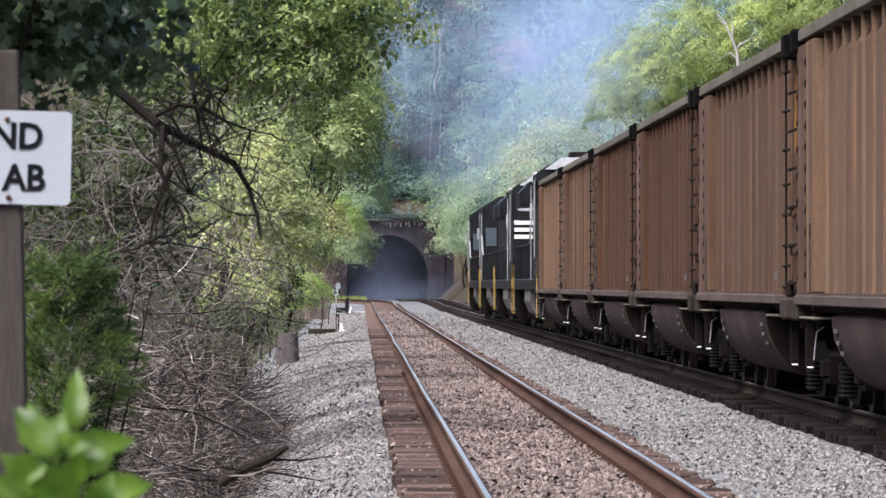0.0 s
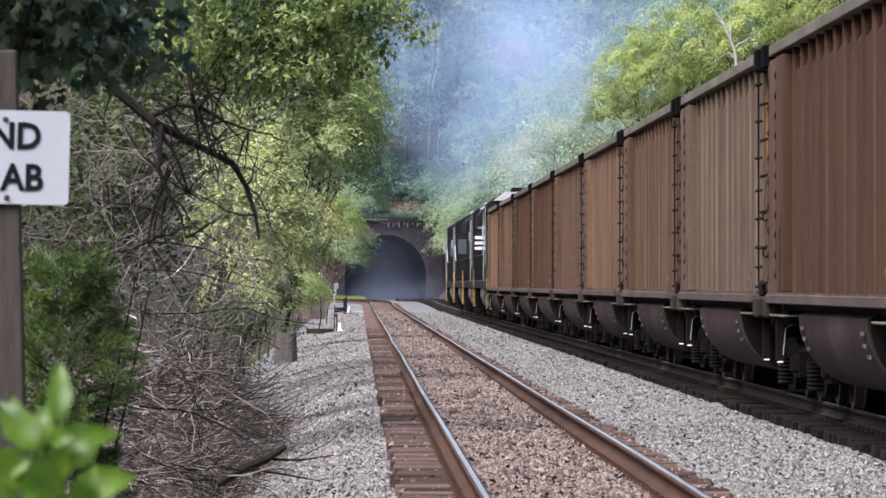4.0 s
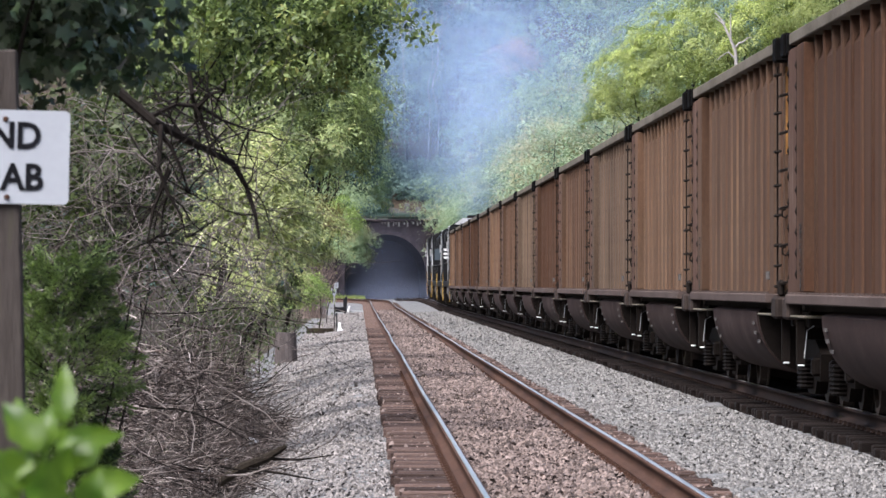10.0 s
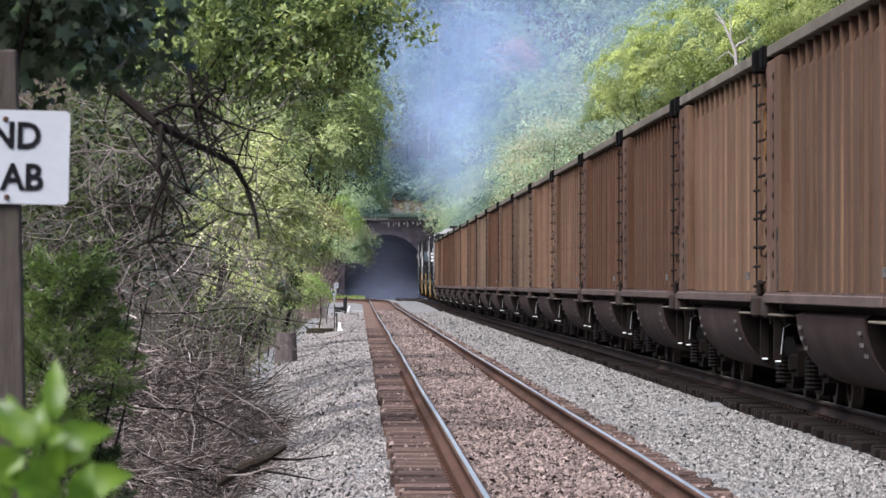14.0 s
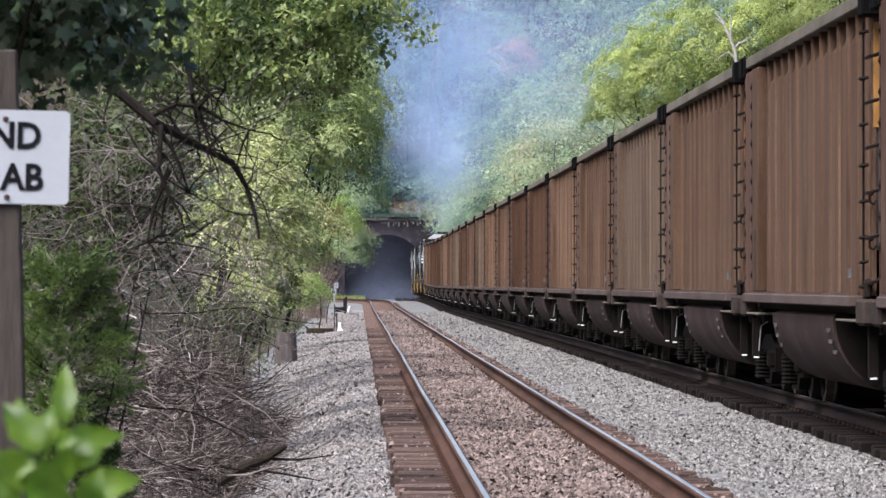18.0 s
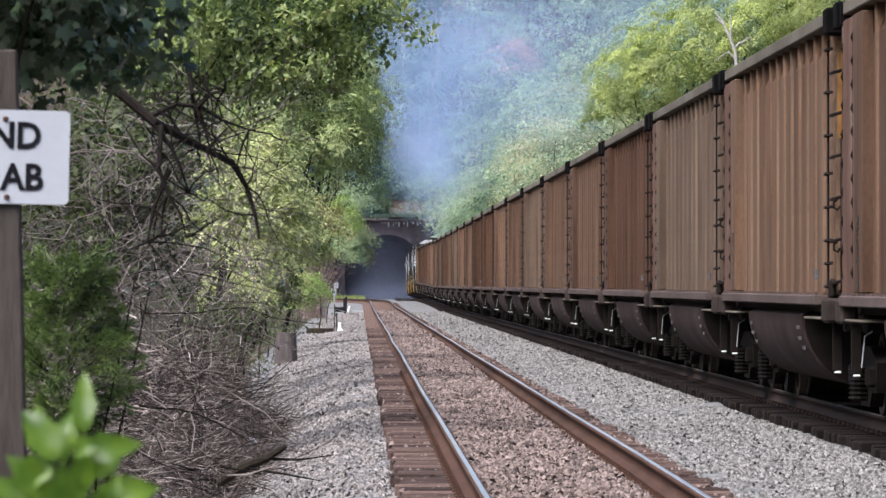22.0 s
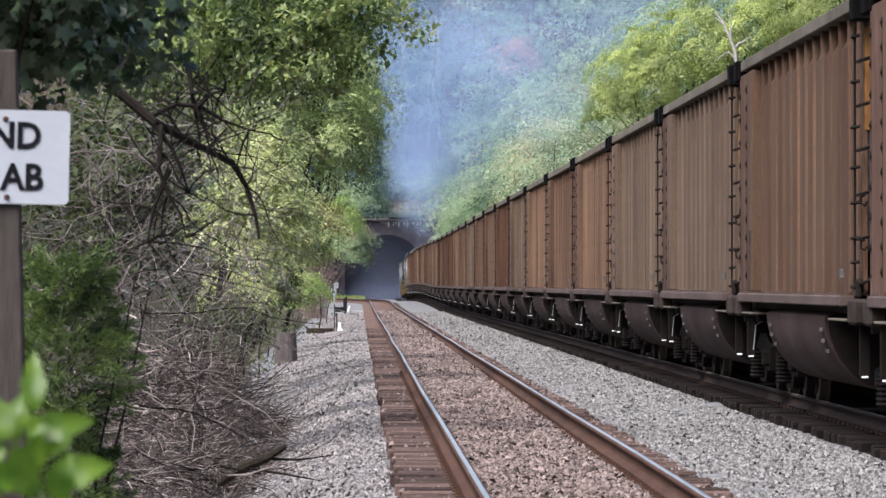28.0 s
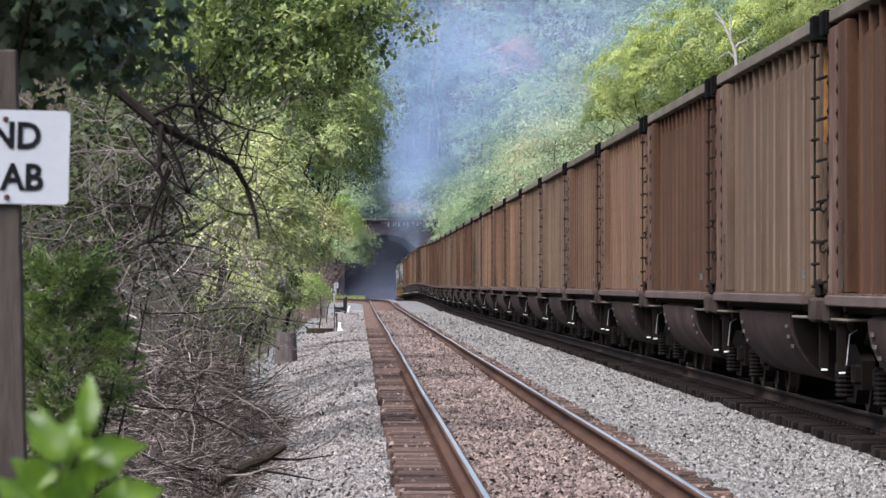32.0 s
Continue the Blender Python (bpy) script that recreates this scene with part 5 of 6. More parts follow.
def tall(s):
    """Vines stand higher away from the track and thin out with height."""
    return s[2] < 3.3 and s[0] < -0.55 - 0.010 * (s[1] - 30)


tangle("brush_pile", 8200, (-3.6, 40, 0), (-0.8, 74, 0), "dead_twig", "heap of grey-brown dead sticks beside the ballast", 71, (0.3, 1.1), (0.0025, 0.0075), 0.4, 0.01, heap, keep=lambda p: p[0] < -1.0 - 0.15 * (p[1] < 49))
tangle("brush_pile", 1500, (-4.8, 66, 0), (-2.2, 112, 0), "dead_twig", "dry brush along the foot of the bank", 72, (0.5, 1.6), (0.004, 0.010), 0.35, 0.01, heap)
tangle("vine_tangle", 600, (-2.9, 35, 0.9), (-0.9, 50, 2.9), "twig", "tangle of bare grey vines over the bank", 73, (0.5, 1.6), (0.0025, 0.0055), 0.55, 0.0, None, 9, 0.3, tall)
tangle("vine_tangle", 160, (-2.8, 35, 0.0), (-1.2, 48, 1.6), "dead_twig", "tangle of bare brown stems over the bank", 74, (0.6, 1.8), (0.003, 0.009), 0.6, 0.0, None, 8, 0.24, tall)
tangle("vine_tangle", 130, (-2.6, 60, 0.4), (-1.3, 90, 2.6), "twig", "bare grey stems among the leaves", 75, (0.6, 1.8), (0.003, 0.008), 0.7, 0.03, None, 8, 0.2, tall)


tangle("brush_pile", 70, (-3.2, 40, 0), (-1.7, 66, 0), "bark", "thick dark dead branches lying in the brush", 77, (0.5, 1.3), (0.008, 0.016), 0.35, 0.01, heap)


def dry_shrub():
    g = np.random.default_rng(76)
    b = np.array(foot(-1.9, 200))
    paths = []
    for i in range(260):
        s = b + (g.normal() * 0.24, g.normal() * 0.5, 0.6)
        h = (0.15 * g.normal() + 0.02, 0.3 * g.normal(), 1.2)
        ln = g.uniform(1.6, 3.0)
        paths.append((wander(g, s, h, ln, 6, 0.12), np.linspace(0.009, 0.003, 6)))
    tagged(new("dry_shrub", rods("dry_shrub", paths, M["dry_twig"], 4)), "leafless pinkish dry shrub beside the track", "shrub")


dry_shrub()


# ---- far woods ----
def tree_kind(seed, leaf, h, r, n_clumps, per, size):
    return tree("hill_tree", (0, 0, 0), (0, 0, h - r * 1.15), (r, r, r * 1.2), leaf, n_clumps, per, r * 0.2, size, seed, "broadleaf tree on the wooded hillside", 0.2, 6, group="trees on the hillside", sides=4, slim=0.7, spray=r * 0.3)


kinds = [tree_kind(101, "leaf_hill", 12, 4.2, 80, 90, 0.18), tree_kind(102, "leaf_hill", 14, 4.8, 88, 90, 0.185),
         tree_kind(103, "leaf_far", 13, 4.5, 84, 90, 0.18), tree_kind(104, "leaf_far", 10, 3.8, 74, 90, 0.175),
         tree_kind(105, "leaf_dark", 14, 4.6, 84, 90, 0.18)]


def hill_woods():
    g = np.random.default_rng(111)
    spots = []
    y = 320.0
    while y < 735:
        x = 13.0 + g.uniform(0, 4)
        while x < 0.112 * y + 3:
            spots.append((x + g.normal() * 1.0, y + g.normal() * 2.5))
            x += g.uniform(6.5, 9.5) if x < 22 else g.uniform(8.0, 12.0)
        y += g.uniform(8.5, 12.0)
    used_kind = set()
    made = 0
    rest = []
    for x, y in spots:
        k = int(g.integers(0, 4))
        m = pose(*foot(x, y), 0, 0, float(g.uniform(0, 360))) @ Matrix.Scale(float(g.uniform(0.72, 1.15)), 4)
        if made < 66 and (x < 21 or (y > 520 and x < 32)):
            if k in used_kind:
                copy_thing(kinds[k], m)
            else:
                kinds[k].matrix_basis = m
                used_kind.add(k)
            made += 1
        else:
            rest.append((x, y))
    for x in np.concatenate([np.arange(-10, 20, 4.6), np.arange(20, 56, 5.5)]):
        for j, y in enumerate((744, 749, 756, 766, 779, 795, 812, 830)):
            xx, yy = x + g.normal() * 1.5, y + g.normal() * 1.5
            if j == 0 and -5 < xx < 13:
                continue
            rest.append((xx, yy))
    for y in np.arange(480, 735, 12):
        for x in (-13,):
            rest.append((x + g.normal() * 1.5, y + g.normal() * 2))
    rest += [(8.9, 766), (11.6, 771), (6.2, 769), (9.8, 781), (13.5, 776), (3.6, 772)]
    rest += [(25 + 1.9 * i, 770 + 11 * (i % 4)) for i in range(14)]
    low = [(g.uniform(-4, 16), g.uniform(741.4, 750)) for _ in range(130)]
    low = [p for p in low if not (3.4 < p[0] < 10.2 and p[1] < 743.4)]
    kinds[4].matrix_basis = pose(*foot(17.5, 738), 0, 0, 40)
    far_pts, mid_pts, head_pts, trunks = [], [], [], []
    for x, y in rest:
        f = np.array(foot(x, y))
        h, r = g.uniform(9, 15), g.uniform(3.0, 5.0)
        lead = (y > 741 and x < 16) or x < 0
        p, o = spray_points(g, f + (0, 0, h - r * 1.15), (r, r, r * 1.2), 52 if lead else 40, 44 if lead else 34 if y > 500 else 52, r * 0.34)
        (head_pts if lead else far_pts if y > 500 else mid_pts).append((p, o))
        k = 5
        t = np.linspace(0, 1, k)[:, None]
        trunks.append((f + t * np.array((g.normal() * 0.5, 0, h * 0.85)), np.linspace(0.22, 0.06, k)))
    for x, y in low:
        head_pts.append(crown_points(g, np.array(foot(x, y)) + (0, 0, 1.2), (1.6, 1.2, 1.6), 34, 12, 0.35, 0.3))
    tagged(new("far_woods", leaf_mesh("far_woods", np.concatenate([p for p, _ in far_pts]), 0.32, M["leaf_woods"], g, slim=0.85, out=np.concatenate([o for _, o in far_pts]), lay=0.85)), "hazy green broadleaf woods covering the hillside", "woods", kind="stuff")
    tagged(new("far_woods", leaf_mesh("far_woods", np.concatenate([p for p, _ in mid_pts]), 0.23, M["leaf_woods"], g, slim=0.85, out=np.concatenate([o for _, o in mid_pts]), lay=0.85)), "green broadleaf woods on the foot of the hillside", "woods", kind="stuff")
    # The valley's shade over the portal is painted in with leaf_dark.
    tagged(new("far_woods", leaf_mesh("far_woods", np.concatenate([p for p, _ in head_pts]), 0.3, M["leaf_dark"], g, slim=0.8, out=np.concatenate([o for _, o in head_pts]), lay=0.85)), "woods above the tunnel with shade put into the dark leaf colour", "woods", kind="stuff")
    tagged(new("far_trunks", rods("far_trunks", trunks, M["bark"], 4)), "trunks standing in the far woods", "woods", kind="stuff")
    # pale bare trunks over the tunnel
    for i, (a, b2) in enumerate((((10.39, 744.0, 28.11), (11.33, 744.0, 40.89)),  ((11.94, 745.0, 27.29), (11.69, 745.0, 42.65)), ((7.09, 746.0, 33.31), (6.92, 746.0, 46.12)))):
        a, b2 = np.array(a), np.array(b2)
        f = np.array(foot(a[0], a[1] + 6))
        e = thing("bare_tree", "pale bare-trunked tree above the tunnel", "tree", tuple(f), "bare trees over the tunnel")
        pts = np.array([(0, 0, -0.3)] + [tuple(a + (b2 - a) * u - f + (g.normal() * 0.4, 0, 0)) for u in (0, 0.25, 0.5, 0.75, 1)])
        paths = [(pts, np.linspace(0.05, 0.04, 6))]
        for _ in range(6):
            u = g.integers(2, 5)
            paths.append((wander(g, pts[u], (g.normal() * 0.5, 0.2, 1), 5.5, 6, 0.1), np.linspace(0.05, 0.02, 6)))
        t = new("trunk", rods("trunk", paths, M["pale_bark"], 5))
        t.parent = e


hill_woods()
tree("hill_tree", foot(24.2, 764), (24.2, 764.0, 35.5), (4.2, 3.0, 3.8), "leaf_red", 90, 70, 0.9, 0.26, 112, "tree turning reddish on the wooded hillside", 0.2, 6, group="trees on the hillside", sides=4, slim=0.7, spray=1.4)

# the yellow-green trees behind the train
for i, (c, r, s) in enumerate((((15.02, 265.0, 11.55), (2.8, 4, 3.3), 121), ((17.25, 262.0, 13.09), (3.0, 4, 3.6), 122), ((19.71, 255.0, 13.21), (3.2, 4, 3.6), 123), ((21.90, 250.0, 14.56), (3.0, 4, 3.4), 124),
                               ((23.70, 245.0, 15.28), (3.0, 4, 3.2), 126))):
    tree("broadleaf_tree", foot(c[0] + 0.5, c[1]), c, r, "leaf_yellow", 170, 150, 0.36, 0.12, s, "yellow-green broadleaf tree behind the train", 0.16, 10, slim=0.5, spray=0.62, group="yellow-green trees behind the train")


def snag():
    g = np.random.default_rng(131)
    f = np.array(foot(19.6, 247))
    e = thing("dead_tree", "bare grey dead tree standing among green trees", "tree", tuple(f))
    line = [np.array(p) - f for p in ((18.90, 246.0, 11.39), (18.79, 246.0, 13.08), (18.50, 246.0, 13.78), (18.11, 246.0, 14.63), (17.77, 246.0, 14.99))]
    pts = np.array([(0, 0, -0.2)] + line)
    paths = [(pts, np.linspace(0.13, 0.03, 6))]
    for a, b2 in (((18.56, 246.0, 13.70), (18.56, 246.0, 14.88)), ((18.81, 246.0, 13.30), (19.63, 246.0, 13.84)), ((18.84, 246.0, 12.80), (17.89, 246.0, 12.85)), ((18.28, 246.0, 14.35), (17.77, 246.0, 14.77))):
        a, b2 = np.array(a) - f, np.array(b2) - f
        paths.append((np.array([a + (b2 - a) * u + (0, 0, 0.08 * g.normal()) for u in np.linspace(0, 1, 6)]), np.linspace(0.06, 0.015, 6)))
    t = new("trunk", rods("trunk", paths, M["pale_bark"], 5))
    t.parent = e


snag()


def grass_strip():
    g = np.random.default_rng(141)
    n = 5000
    y = 470 + 260 * g.random(n)
    x = -8 + 8.5 * g.random(n)
    z = land(x, y)
    a = np.stack([x, y, z], -1)
    tip = a + np.stack([g.normal(size=n) * 0.15, g.normal(size=n) * 0.1, 0.35 + 0.35 * g.random(n)], -1)
    w = np.array((0.05, 0, 0))
    v = np.stack([a - w, a + w, tip], 1)
    tagged(new("grass", mesh_np("grass", v.reshape(-1, 3), np.arange(n * 3).reshape(n, 3), M["grass"])), "sunlit grass before the tunnel", "grass", kind="stuff")
    n = 2600
    x, y = 0 + 12 * g.random(n), PORTAL_Y + 0.4 + 2.2 * g.random(n)
    a = np.stack([x, y, 11.3 + 0 * x], -1)
    tip = a + np.stack([g.normal(size=n) * 0.3, -0.3 * g.random(n), 0.35 + 0.6 * g.random(n)], -1)
    v = np.stack([a - w * 2, a + w * 2, tip], 1)
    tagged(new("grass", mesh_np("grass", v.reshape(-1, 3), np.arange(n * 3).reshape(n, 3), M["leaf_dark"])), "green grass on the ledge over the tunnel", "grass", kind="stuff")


grass_strip()

# ---- lineside things ----
M["old_wood"] = surface("old_wood", [(0.3, (0.0290, 0.0232, 0.0191)), (0.55, (0.0580, 0.0484, 0.0434)), (0.75, (0.0580, 0.0605, 0.0265))], 3, (3, 3, 0.35), fine=40, bump=0.4)
M["weathered_wood"] = surface("weathered_wood", [(0.3, (0.0551, 0.0459, 0.0441)), (0.7, (0.1213, 0.1020, 0.0977))], 3, (3, 3, 0.4), fine=40, bump=0.5)
M["mossy"] = surface("mossy", [(0.3, (0.012, 0.009, 0.007)), (0.55, (0.032, 0.025, 0.018)), (0.78, (0.05, 0.05, 0.022))], 6, fine=40, bump=0.6)
M["sign_white"] = surface("sign_white", [(0.3, (0.2805, 0.2890, 0.3145)), (0.7, (0.3230, 0.3357, 0.3612))], 3, fine=30, fine_mix=0.08, bump=0.0, rough=0.45)
M["sign_black"] = plain("sign_black", (0.008, 0.008, 0.01), 0.8, 0.0, 0.05)


def sign():
    s = thing("lineside_sign", "white sign with black capitals on a mossy wooden post", "sign", (-1.18, 16.5, foot(-1.18, 16.5)[2]))
    z0 = -s.location[2]
    p = part("post", box(bmesh.new(), -0.05, 0.05, -0.045, 0.045, -0.3, z0 + 2.228, 0.006), M["old_wood"], s, "weathered wooden post with green moss", at=pose(0.055, 0, 0, 0, -1.3, 0))
    bm = bmesh.new()
    w, h, r = 0.26, 0.156, 0.018
    line = []
    for cx, cz, a0 in ((w - r, h - r, 0), (-w + r, h - r, 90), (-w + r, -h + r, 180), (w - r, -h + r, 270)):
        for k in range(5):
            a = radians(a0 + k * 22.5)
            line.append((cx + r * math.cos(a), cz + r * math.sin(a)))
    plate = part("plate", sweep(bm, line, (-0.003, 0.003)), M["sign_white"], s, "white painted metal plate", at=pose(-0.043, -0.06, z0 + 1.872, 0, 1.3, 0))
    up = Euler((radians(90), 0, 0)).to_matrix().to_4x4()
    for words, x, z in (("ND", -0.008, 0.067), ("AB", 0.035, -0.071)):
        lettering(words, 0.122, M["sign_black"], plate, Matrix.Translation((x, -0.005, z)) @ up @ Matrix.Diagonal((0.93, 1, 1, 1)), "letters", "bold black capitals", 0.0035)
    for x, z in ((0.045, 0.125), (0.055, -0.135)):
        part("bolt", tube(bmesh.new(), [(x, -0.003, z), (x, -0.012, z)], [0.010, 0.007], 10), M["rail_rust"], plate, "rusty bolt head")


sign()


def stump():
    b = foot(-1.86, 126)
    e = thing("wooden_stump", "grey weathered wooden stump beside the ballast", "stump", b)
    bm = bmesh.new()
    g = random.Random(3)
    rings = []
    for i, (z, r) in enumerate(((-0.3, 0.36), (0.1, 0.3), (0.5, 0.275), (0.78, 0.27))):
        rings.append([bm.verts.new((r * math.cos(a) * (1 + 0.04 * math.sin(3 * a)), r * math.sin(a), z + (g.uniform(-0.02, 0.02) if i == 3 else 0))) for a in (2 * math.pi * k / 18 for k in range(18))])
    for a, c in zip(rings, rings[1:]):
        for k in range(18):
            bm.faces.new((a[k], a[(k + 1) % 18], c[(k + 1) % 18], c[k]))
    bm.faces.new(rings[-1])
    part("log", bm, M["weathered_wood"], e)


stump()


def switch_posts():
    f = foot(-0.87, 190)
    e = thing("switch_stand", "black steel switch stand with white painted foot", "switch stand", f, "switch stands by the turnout")
    bm = box(bmesh.new(), -0.09, -0.05, -0.06, 0.06, -0.1, 1.05, 0.01)
    box(bm, 0.0, 0.05, -0.06, 0.06, -0.1, 0.72, 0.01)
    box(bm, -0.09, 0.05, -0.05, 0.05, 0.6, 0.68, 0.01)
    part("upright", bm, M["black_paint"], e)
    bm = sweep(bmesh.new(), [(-0.02, 0.0), (0.3, 0.0), (0.26, 0.12), (0.2, 0.16), (0.16, 0.4), (0.08, 0.4), (0.06, 0.15)], (-0.1, 0.1))
    part("foot_plate", bm, M["white_paint"], e, "white painted foot", at=pose(0.0, -0.12, -0.04))
    part("beam", box(bmesh.new(), -1.15, -0.1, -0.15, 0.15, -0.05, 0.14, 0.02), M["mossy"], e, "dark timber lying beside the stand")
    f = foot(-0.82, 300)
    e = thing("switch_stand", "black steel switch stand with a side arm and white foot", "switch stand", f, "switch stands by the turnout")
    bm = sweep(bmesh.new(), [(-0.11, -0.1), (0.09, -0.1), (0.13, 1.12), (-0.05, 0.95), (-0.13, 0.9)], (-0.07, 0.07))
    part("upright", bm, M["black_paint"], e)
    part("arm", box(bmesh.new(), -0.68, -0.1, -0.06, 0.06, 0.12, 0.42, 0.02), M["black_paint"], e)
    part("lever_post", box(bmesh.new(), -0.72, -0.62, -0.06, 0.06, -0.3, 0.5, 0.01), M["black_paint"], e)
    part("foot_plate", box(bmesh.new(), -0.05, 0.06, -0.1, 0.1, 0.0, 0.5, 0.03), M["white_paint"], e, "white painted foot", at=pose(0.13, -0.12, 0, 0, 14, 0))
    part("rod", box(bmesh.new(), 0.2, 1.1, -0.05, 0.05, 0.1, 0.2, 0.02), M["grey_paint"], e, "grey throw rod reaching to the track")
    f = foot(-1.42, 285)
    z0 = -f[2]
    e = thing("marker_post", "slim pale marker post with two white plates", "marker post", f)
    part("post", box(bmesh.new(), -0.05, 0.05, -0.04, 0.04, -0.2, z0 + 1.5, 0.01), M["grey_paint"], e)
    plate = part("plate", box(bmesh.new(), -0.02, 0.24, -0.012, 0.0, z0 + 1.2, z0 + 1.52, 0.004), M["sign_white"], e, "small white plate", at=pose(0, -0.052, 0))
    part("mark_bar", box(bmesh.new(), 0.1, 0.14, -0.005, 0.0, z0 + 1.27, z0 + 1.46), M["sign_black"], plate, at=pose(0, -0.014, 0))
    plate = part("plate", box(bmesh.new(), -0.2, 0.13, -0.012, 0.0, z0 + 0.82, z0 + 1.17, 0.004), M["sign_white"], e, "small white plate", at=pose(0, -0.052, 0))
    part("mark_bar", box(bmesh.new(), -0.12, 0.05, -0.005, 0.0, z0 + 0.93, z0 + 1.06), M["sign_black"], plate, at=pose(0, -0.014, 0))


switch_posts()


def fallen_log():
    f = foot(-0.95, 45)
    e = thing("fallen_branch", "mossy broken branch lying on the ballast", "branch", f)
    o = Vector(f)
    pts = [Vector(p) - o for p in ((-1.29, 45.0, -0.37), (-1.06, 45.1, -0.23), (-0.85, 45.2, -0.15), (-0.67, 45.3, -0.04))]
    part("wood", tube(bmesh.new(), pts, [0.046, 0.05, 0.044, 0.024], 8), M["mossy"], e)
    for line in (((-1.06, 45.1, -0.23), (-0.70, 45.0, -0.28), (-0.33, 45.0, -0.35)), ((-1.29, 45.0, -0.34), (-1.56, 44.8, -0.32), (-1.96, 44.5, -0.40)), ((-0.85, 45.2, -0.15), (-0.55, 45.4, -0.17), (-0.23, 45.6, -0.13)), ((-1.69, 44.0, -0.23), (-1.25, 44.4, -0.19), (-0.89, 44.6, -0.27))):
        part("twig", tube(bmesh.new(), [Vector(p) - o for p in line], [0.014, 0.011, 0.004], 5), M["bark"], e)


fallen_log()


def weeds():
    g = np.random.default_rng(91)
    for x, y in ((-0.42, 74), (-0.17, 82), (-0.06, 84), (-0.3, 79), (0.02, 96), (-0.55, 70)):
        f = np.array(foot(x, y))
        paths = [(wander(g, (0.03 * g.normal(), 0.03 * g.normal(), -0.02), (0.5 * g.normal(), 0.3 * g.normal(), 1), g.uniform(0.08, 0.16), 5, 0.2), np.linspace(0.009, 0.003, 5)) for _ in range(9)]
        ob = thing("weed", "small withered dark weed growing in the ballast", "weed", tuple(f), "weeds in the ballast", mesh=rods("weed", paths, M["bark"], 4))
    for i, (x, y) in enumerate(((-1.55, 58), (-1.42, 59.5), (-1.75, 56), (-1.3, 61))):
        f = foot(x, y)
        bm = bmesh.new()
        bmesh.ops.create_icosphere(bm, subdivisions=2, radius=0.07)
        for v in bm.verts:
            v.co *= 0.6 + 0.6 * g.random()
            v.co.z *= 0.6
        part("sheet", bm, M["litter"], thing("litter", "crumpled pale scrap lying among the sticks", "litter", (f[0], f[1], f[2] + 0.25), "scraps of litter", rz=40 * i))


M["litter"] = plain("litter", (0.55, 0.56, 0.58), 0.5)
weeds()


# the sapling close to the camera
M["leaf_near"] = foliage("leaf_near", (0.025, 0.065, 0.006), (0.15, 0.235, 0.024), 0.5, 0.35, grain=14.0, leafy=0.5)


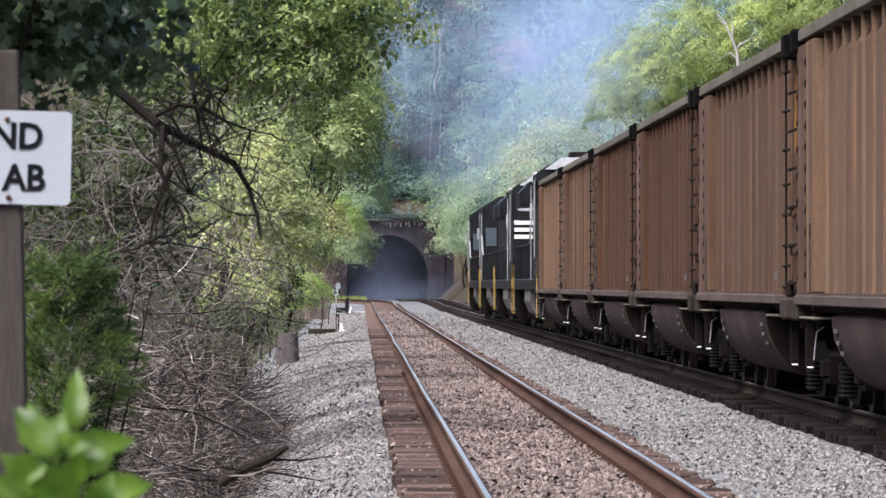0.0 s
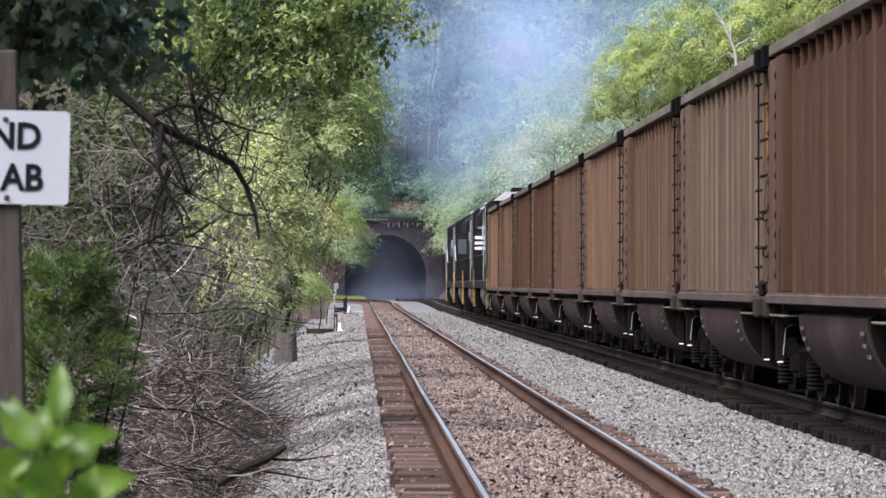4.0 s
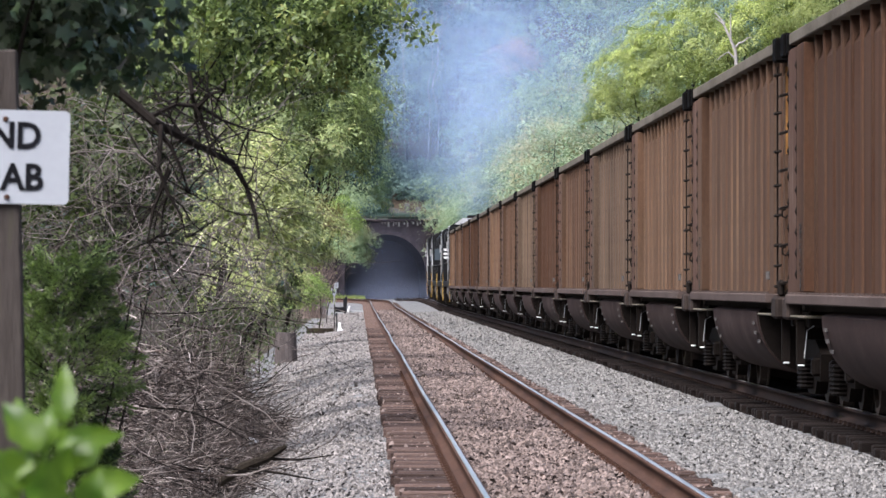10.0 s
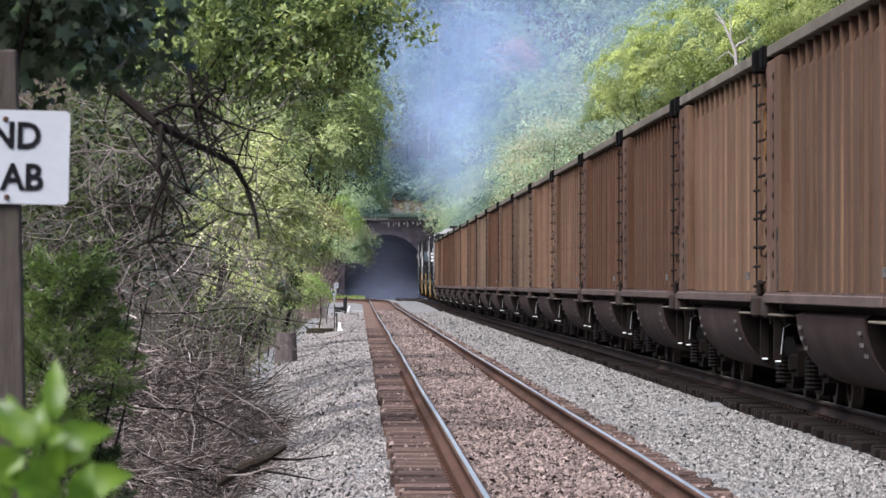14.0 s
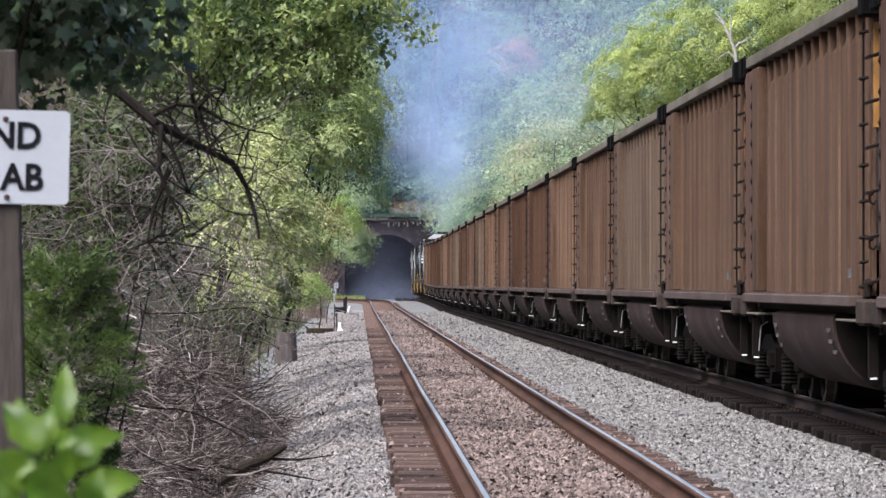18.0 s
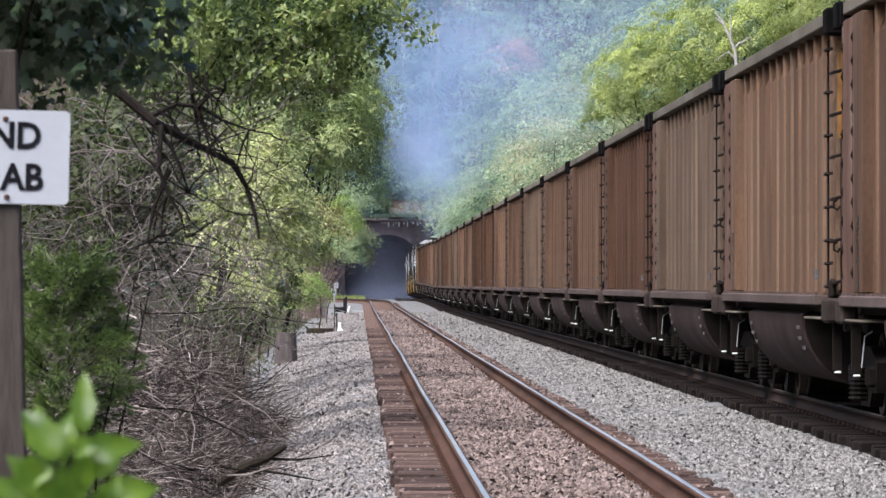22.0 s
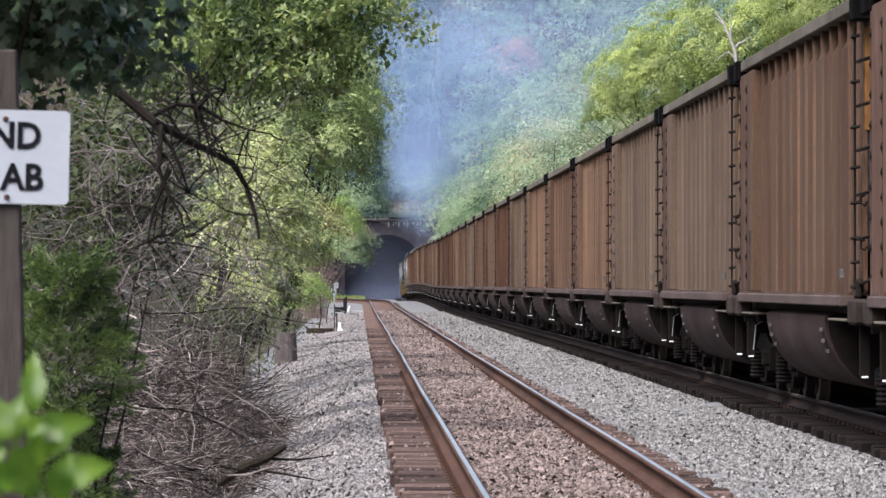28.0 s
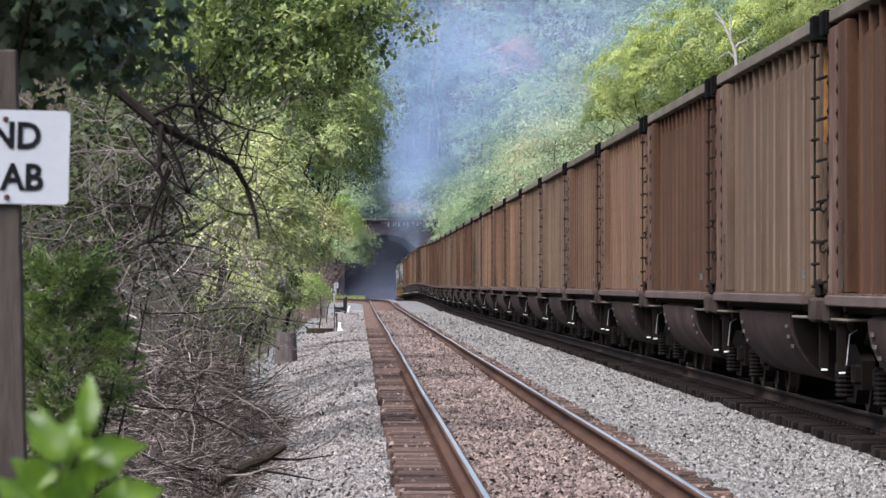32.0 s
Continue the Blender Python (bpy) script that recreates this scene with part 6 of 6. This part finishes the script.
def sapling():
    """Broad lobed leaves on thin stalks round a stem that sways in the wind."""
    leafs = [((-0.42, 7.0, 1.25), (0.0, 0.1, 1.0), 0.075, 0.62), ((-0.455, 7.0, 1.21), (-0.62, 0.1, 1.0), 0.075, 0.9), ((-0.45, 7.02, 1.21), (0.1, 0.2, 1.0), 0.062, 0.8), ((-0.43, 7.0, 1.215), (1.0, 0.0, 0.3), 0.082, 0.7),
             ((-0.43, 7.0, 1.225), (0.5, -0.5, 0.15), 0.035, 1.2), ((-0.46, 7.0, 1.20), (-0.7, 0.0, -0.2), 0.06, 1.0), ((-0.425, 6.98, 1.17), (0.25, -0.6, 0.8), 0.048, 1.0),
             ((-0.47, 7.0, 1.16), (-0.5, -0.3, 0.6), 0.065, 0.9), ((-0.40, 7.0, 1.15), (1.0, 0.1, 0.36), 0.08, 0.85), ((-0.385, 6.9, 1.13), (0.25, -0.3, 0.8), 0.055, 1.0),
             ((-0.45, 6.9, 1.14), (0.2, -0.7, 0.5), 0.07, 0.9), ((-0.42, 7.0, 1.13), (-0.5, -0.2, 0.9), 0.06, 0.9), ((-0.485, 7.0, 1.13), (-0.7, -0.2, 0.7), 0.07, 0.9),
             ((-0.405, 7.03, 1.185), (0.7, 0.4, 0.7), 0.05, 0.8), ((-0.475, 7.04, 1.235), (-0.35, 0.3, 1.0), 0.05, 0.8)]
    f = np.array(foot(-1.28, 7.0))
    e = thing("sapling", "bright green broad-leaved sapling close by", "sapling", tuple(f))
    top = np.array((-0.44, 7.0, 1.22)) - f
    part("stem", tube(bmesh.new(), [(0.0, 0.02, -0.1), (0.2, 0, 0.5), (0.55, 0, 1.1), tuple(top)], [0.008, 0.007, 0.005, 0.003], 6), M["leaf_near"], e)
    # half outline of a blade: along, across
    edge = ((0, 0.03), (0.06, 0.17), (0.15, 0.3), (0.24, 0.3), (0.36, 0.38), (0.46, 0.42), (0.54, 0.35), (0.64, 0.29), (0.74, 0.26), (0.86, 0.14), (1.0, 0.01))
    for i, (c, h, ln, wide) in enumerate(leafs):
        ln *= 1.18
        c, h = Vector(c) - Vector(f), Vector(h).normalized()
        side = h.cross(Vector((0.25 * math.sin(2.1 * i), -1, 0.35))).normalized()
        nor = side.cross(h)
        bm = bmesh.new()
        rows = []
        for u, wd in edge:
            mid = c + h * ln * u + nor * (-0.28 * ln * u * u + 0.02 * ln * math.sin(9 * u + i))
            wd *= wide * 0.85
            rows.append([bm.verts.new(mid + side * (k * wd * ln) + nor * (abs(k) * wd * ln * 0.32)) for k in (-1, -0.5, 0, 0.5, 1)])
        for a, b2 in zip(rows, rows[1:]):
            for k in range(4):
                bm.faces.new((a[k], a[k + 1], b2[k + 1], b2[k]))
        blade = part("leaf", bm, M["leaf_near"], e, smooth=True)
        root = top + (0, 0, -0.06)
        part("stalk", tube(bmesh.new(), [tuple(root), tuple(np.array(c) * 0.6 + root * 0.4 + (0, 0, -0.006)), tuple(c)], [0.0016, 0.0013, 0.001], 4), M["leaf_near"], blade)
    return e


plant = sapling()


# ---- smoke and haze ----
M["exhaust"] = smoke_like("exhaust", (0.46, 0.59, 0.82), 0.17, 1.5)
# The hill's blue haze is put into the colour of these see-through puffs.
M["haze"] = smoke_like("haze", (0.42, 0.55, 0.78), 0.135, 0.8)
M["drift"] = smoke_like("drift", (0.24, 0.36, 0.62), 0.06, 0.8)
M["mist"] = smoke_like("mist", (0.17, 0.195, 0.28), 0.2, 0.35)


def puff_mesh(name, mat):
    bm = bmesh.new()
    bmesh.ops.create_uvsphere(bm, u_segments=24, v_segments=14, radius=1.0)
    return finish(name, bm, mat, True)


PUFFS = {k: puff_mesh(k + "_puff", M[k]) for k in ("exhaust", "haze", "drift", "mist")}
smoke_rows = []


def puff(kind, label, size, rows, category="smoke"):
    ob = new({"exhaust": "smoke_puff", "haze": "smoke_haze", "drift": "smoke_haze", "mist": "tunnel_mist"}[kind], PUFFS[kind])
    ob.scale = size
    ob.matrix_basis = pose(*rows[0][1]) @ Matrix.Diagonal((*size, 1))
    tagged(ob, label, category, {"exhaust": "exhaust puffs over the engines", "haze": "drifting smoke haze", "drift": "drifting smoke haze",  "mist": "mist at the tunnel mouth"}[kind])
    ob.visible_shadow = False
    smoke_rows.append((ob, rows))


def smoke():
    g = random.Random(77)
    # exhaust rising over the engines and trailing behind them
    for i in range(12):
        r = 1.3 + 0.62 * i
        ph = g.uniform(0, 6.28)
        rows = []
        for k in range(17):
            t = 2.0 * k
            y = train_y(t) + 5 * PITCH + 14 - i * 3.2
            rise = 5.2 + 1.5 * i + 0.35 * math.sin(t * 0.9 + ph)
            rows.append((t, (RIGHT + 0.12 * i + 0.9 * math.sin(2.4 * i) + 0.5 * math.sin(t * 0.7 + ph) * (0.3 + 0.12 * i) - 0.02 * t * i * 0.5, y, rise + float(dip(np.array([y]))[0]), 0, 14 * math.sin(t * 0.35 + ph), 0)))
        puff("exhaust" if i < 6 else "drift", "pale grey diesel exhaust puff rising over the engines", (r, r * 0.5, r * 1.15), rows)
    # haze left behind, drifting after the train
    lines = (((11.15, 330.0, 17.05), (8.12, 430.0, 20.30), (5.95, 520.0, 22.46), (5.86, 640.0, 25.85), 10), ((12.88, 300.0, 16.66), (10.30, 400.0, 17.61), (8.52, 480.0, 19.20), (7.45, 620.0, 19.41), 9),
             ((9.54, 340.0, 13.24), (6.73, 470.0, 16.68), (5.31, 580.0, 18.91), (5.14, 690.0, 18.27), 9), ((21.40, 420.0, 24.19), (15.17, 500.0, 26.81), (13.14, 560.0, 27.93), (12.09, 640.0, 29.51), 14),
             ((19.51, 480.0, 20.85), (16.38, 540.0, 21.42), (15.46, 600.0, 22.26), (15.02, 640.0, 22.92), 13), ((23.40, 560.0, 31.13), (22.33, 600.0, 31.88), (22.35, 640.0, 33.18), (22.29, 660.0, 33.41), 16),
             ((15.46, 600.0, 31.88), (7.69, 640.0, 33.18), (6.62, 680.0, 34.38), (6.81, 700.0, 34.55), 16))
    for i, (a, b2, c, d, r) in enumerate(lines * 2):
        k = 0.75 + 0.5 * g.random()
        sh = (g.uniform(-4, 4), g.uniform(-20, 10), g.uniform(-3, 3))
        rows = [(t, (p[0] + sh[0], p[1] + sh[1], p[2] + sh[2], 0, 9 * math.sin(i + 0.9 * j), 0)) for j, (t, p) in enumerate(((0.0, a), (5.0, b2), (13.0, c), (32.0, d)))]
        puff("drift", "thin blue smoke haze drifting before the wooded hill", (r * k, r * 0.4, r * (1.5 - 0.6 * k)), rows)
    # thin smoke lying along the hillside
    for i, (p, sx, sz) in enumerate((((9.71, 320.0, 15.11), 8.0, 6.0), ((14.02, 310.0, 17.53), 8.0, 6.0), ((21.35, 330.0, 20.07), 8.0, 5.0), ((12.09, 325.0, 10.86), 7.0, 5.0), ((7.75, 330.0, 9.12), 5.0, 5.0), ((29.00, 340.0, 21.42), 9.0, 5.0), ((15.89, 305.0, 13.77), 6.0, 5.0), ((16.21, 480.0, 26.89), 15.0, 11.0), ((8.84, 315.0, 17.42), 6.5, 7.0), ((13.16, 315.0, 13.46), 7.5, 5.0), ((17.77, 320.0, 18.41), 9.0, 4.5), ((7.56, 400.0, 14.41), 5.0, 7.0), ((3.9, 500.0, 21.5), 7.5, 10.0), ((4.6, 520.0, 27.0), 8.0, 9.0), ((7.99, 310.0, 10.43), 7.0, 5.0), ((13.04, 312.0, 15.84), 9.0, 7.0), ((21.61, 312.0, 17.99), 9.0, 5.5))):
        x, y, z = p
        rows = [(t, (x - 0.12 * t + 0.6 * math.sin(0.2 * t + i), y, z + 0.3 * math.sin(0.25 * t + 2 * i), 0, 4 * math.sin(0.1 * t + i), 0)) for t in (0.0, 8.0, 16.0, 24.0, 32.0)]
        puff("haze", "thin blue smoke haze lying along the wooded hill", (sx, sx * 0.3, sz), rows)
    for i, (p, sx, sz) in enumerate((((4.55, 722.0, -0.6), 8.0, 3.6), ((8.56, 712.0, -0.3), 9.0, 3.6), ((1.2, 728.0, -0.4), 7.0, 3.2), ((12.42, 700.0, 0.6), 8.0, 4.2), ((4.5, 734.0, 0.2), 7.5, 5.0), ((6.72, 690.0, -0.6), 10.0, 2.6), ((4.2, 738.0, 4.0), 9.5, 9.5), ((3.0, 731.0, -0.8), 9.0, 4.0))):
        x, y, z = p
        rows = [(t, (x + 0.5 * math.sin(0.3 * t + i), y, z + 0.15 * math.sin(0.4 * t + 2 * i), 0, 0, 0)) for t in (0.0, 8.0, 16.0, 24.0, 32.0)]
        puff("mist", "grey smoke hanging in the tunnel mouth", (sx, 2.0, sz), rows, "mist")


smoke()


# ---- everything that moves ----
def motions():
    times = [0.0, 1.5, 3.0] + [4.5 + 1.25 * i for i in range(22)] + [32.0]
    for ob, off, turn in train:
        rows = []
        for t in times:
            y = train_y(t) + off
            rows.append((t, pose(RIGHT, y, float(dip(np.array([y]))[0]), math.degrees(float(dip(np.array([y + 6]))[0] - dip(np.array([y - 6]))[0]) / 12) * (1 if turn == 0 else -1), 0, turn)))
        walk(ob, rows)
    for ob, rows in smoke_rows:
        walk(ob, [(t, pose(*p)) for t, p in rows])
    base = plant.location.copy()
    walk(plant, [(t, pose(*base, 0, lean, 0)) for t, lean in ((0, 0.47), (0.5, 0.39), (1, -0.21), (1.5, 0.18), (2, 0.05), (2.5, 0.24), (3, -0.52), (3.5, -0.31), (4.5, 0.13), (5.5, 0.89), (6, 0.00), (6.5, 0.66), (7, 0.45), (7.5, 0.45), (8, 0.08), (8.5, 0.13), (9, -0.16), (9.5, -0.16), (10, 0.05), (10.5, -0.37), (11, -0.26), (11.5, 0.66), (12, 0.24), (12.5, 0.60), (13, 0.13), (13.5, 0.29), (14, -0.31), (14.5, -0.55), (15.5, -0.13), (16.5, -0.68), (17, -1.89), (17.5, -0.71), (18, 0.08), (18.5, -0.03), (19, 0.60), (19.5, -0.16), (20, -0.45), (20.5, 0.00), (21, 0.73), (21.5, -0.26), (22, 0.84), (22.5, 0.08), (23, 0.60), (23.5, 0.21), (24, 0.24), (24.5, 0.05), (25, -0.03), (25.5, 0.05), (26.5, 0.21), (27.5, -0.03), (28, -1.15), (28.5, -0.39), (29, 1.05), (29.5, -0.16), (30, 0.21), (30.5, -2.36), (31, -1.05), (31.5, -0.45), (32, 1.02))])


motions()
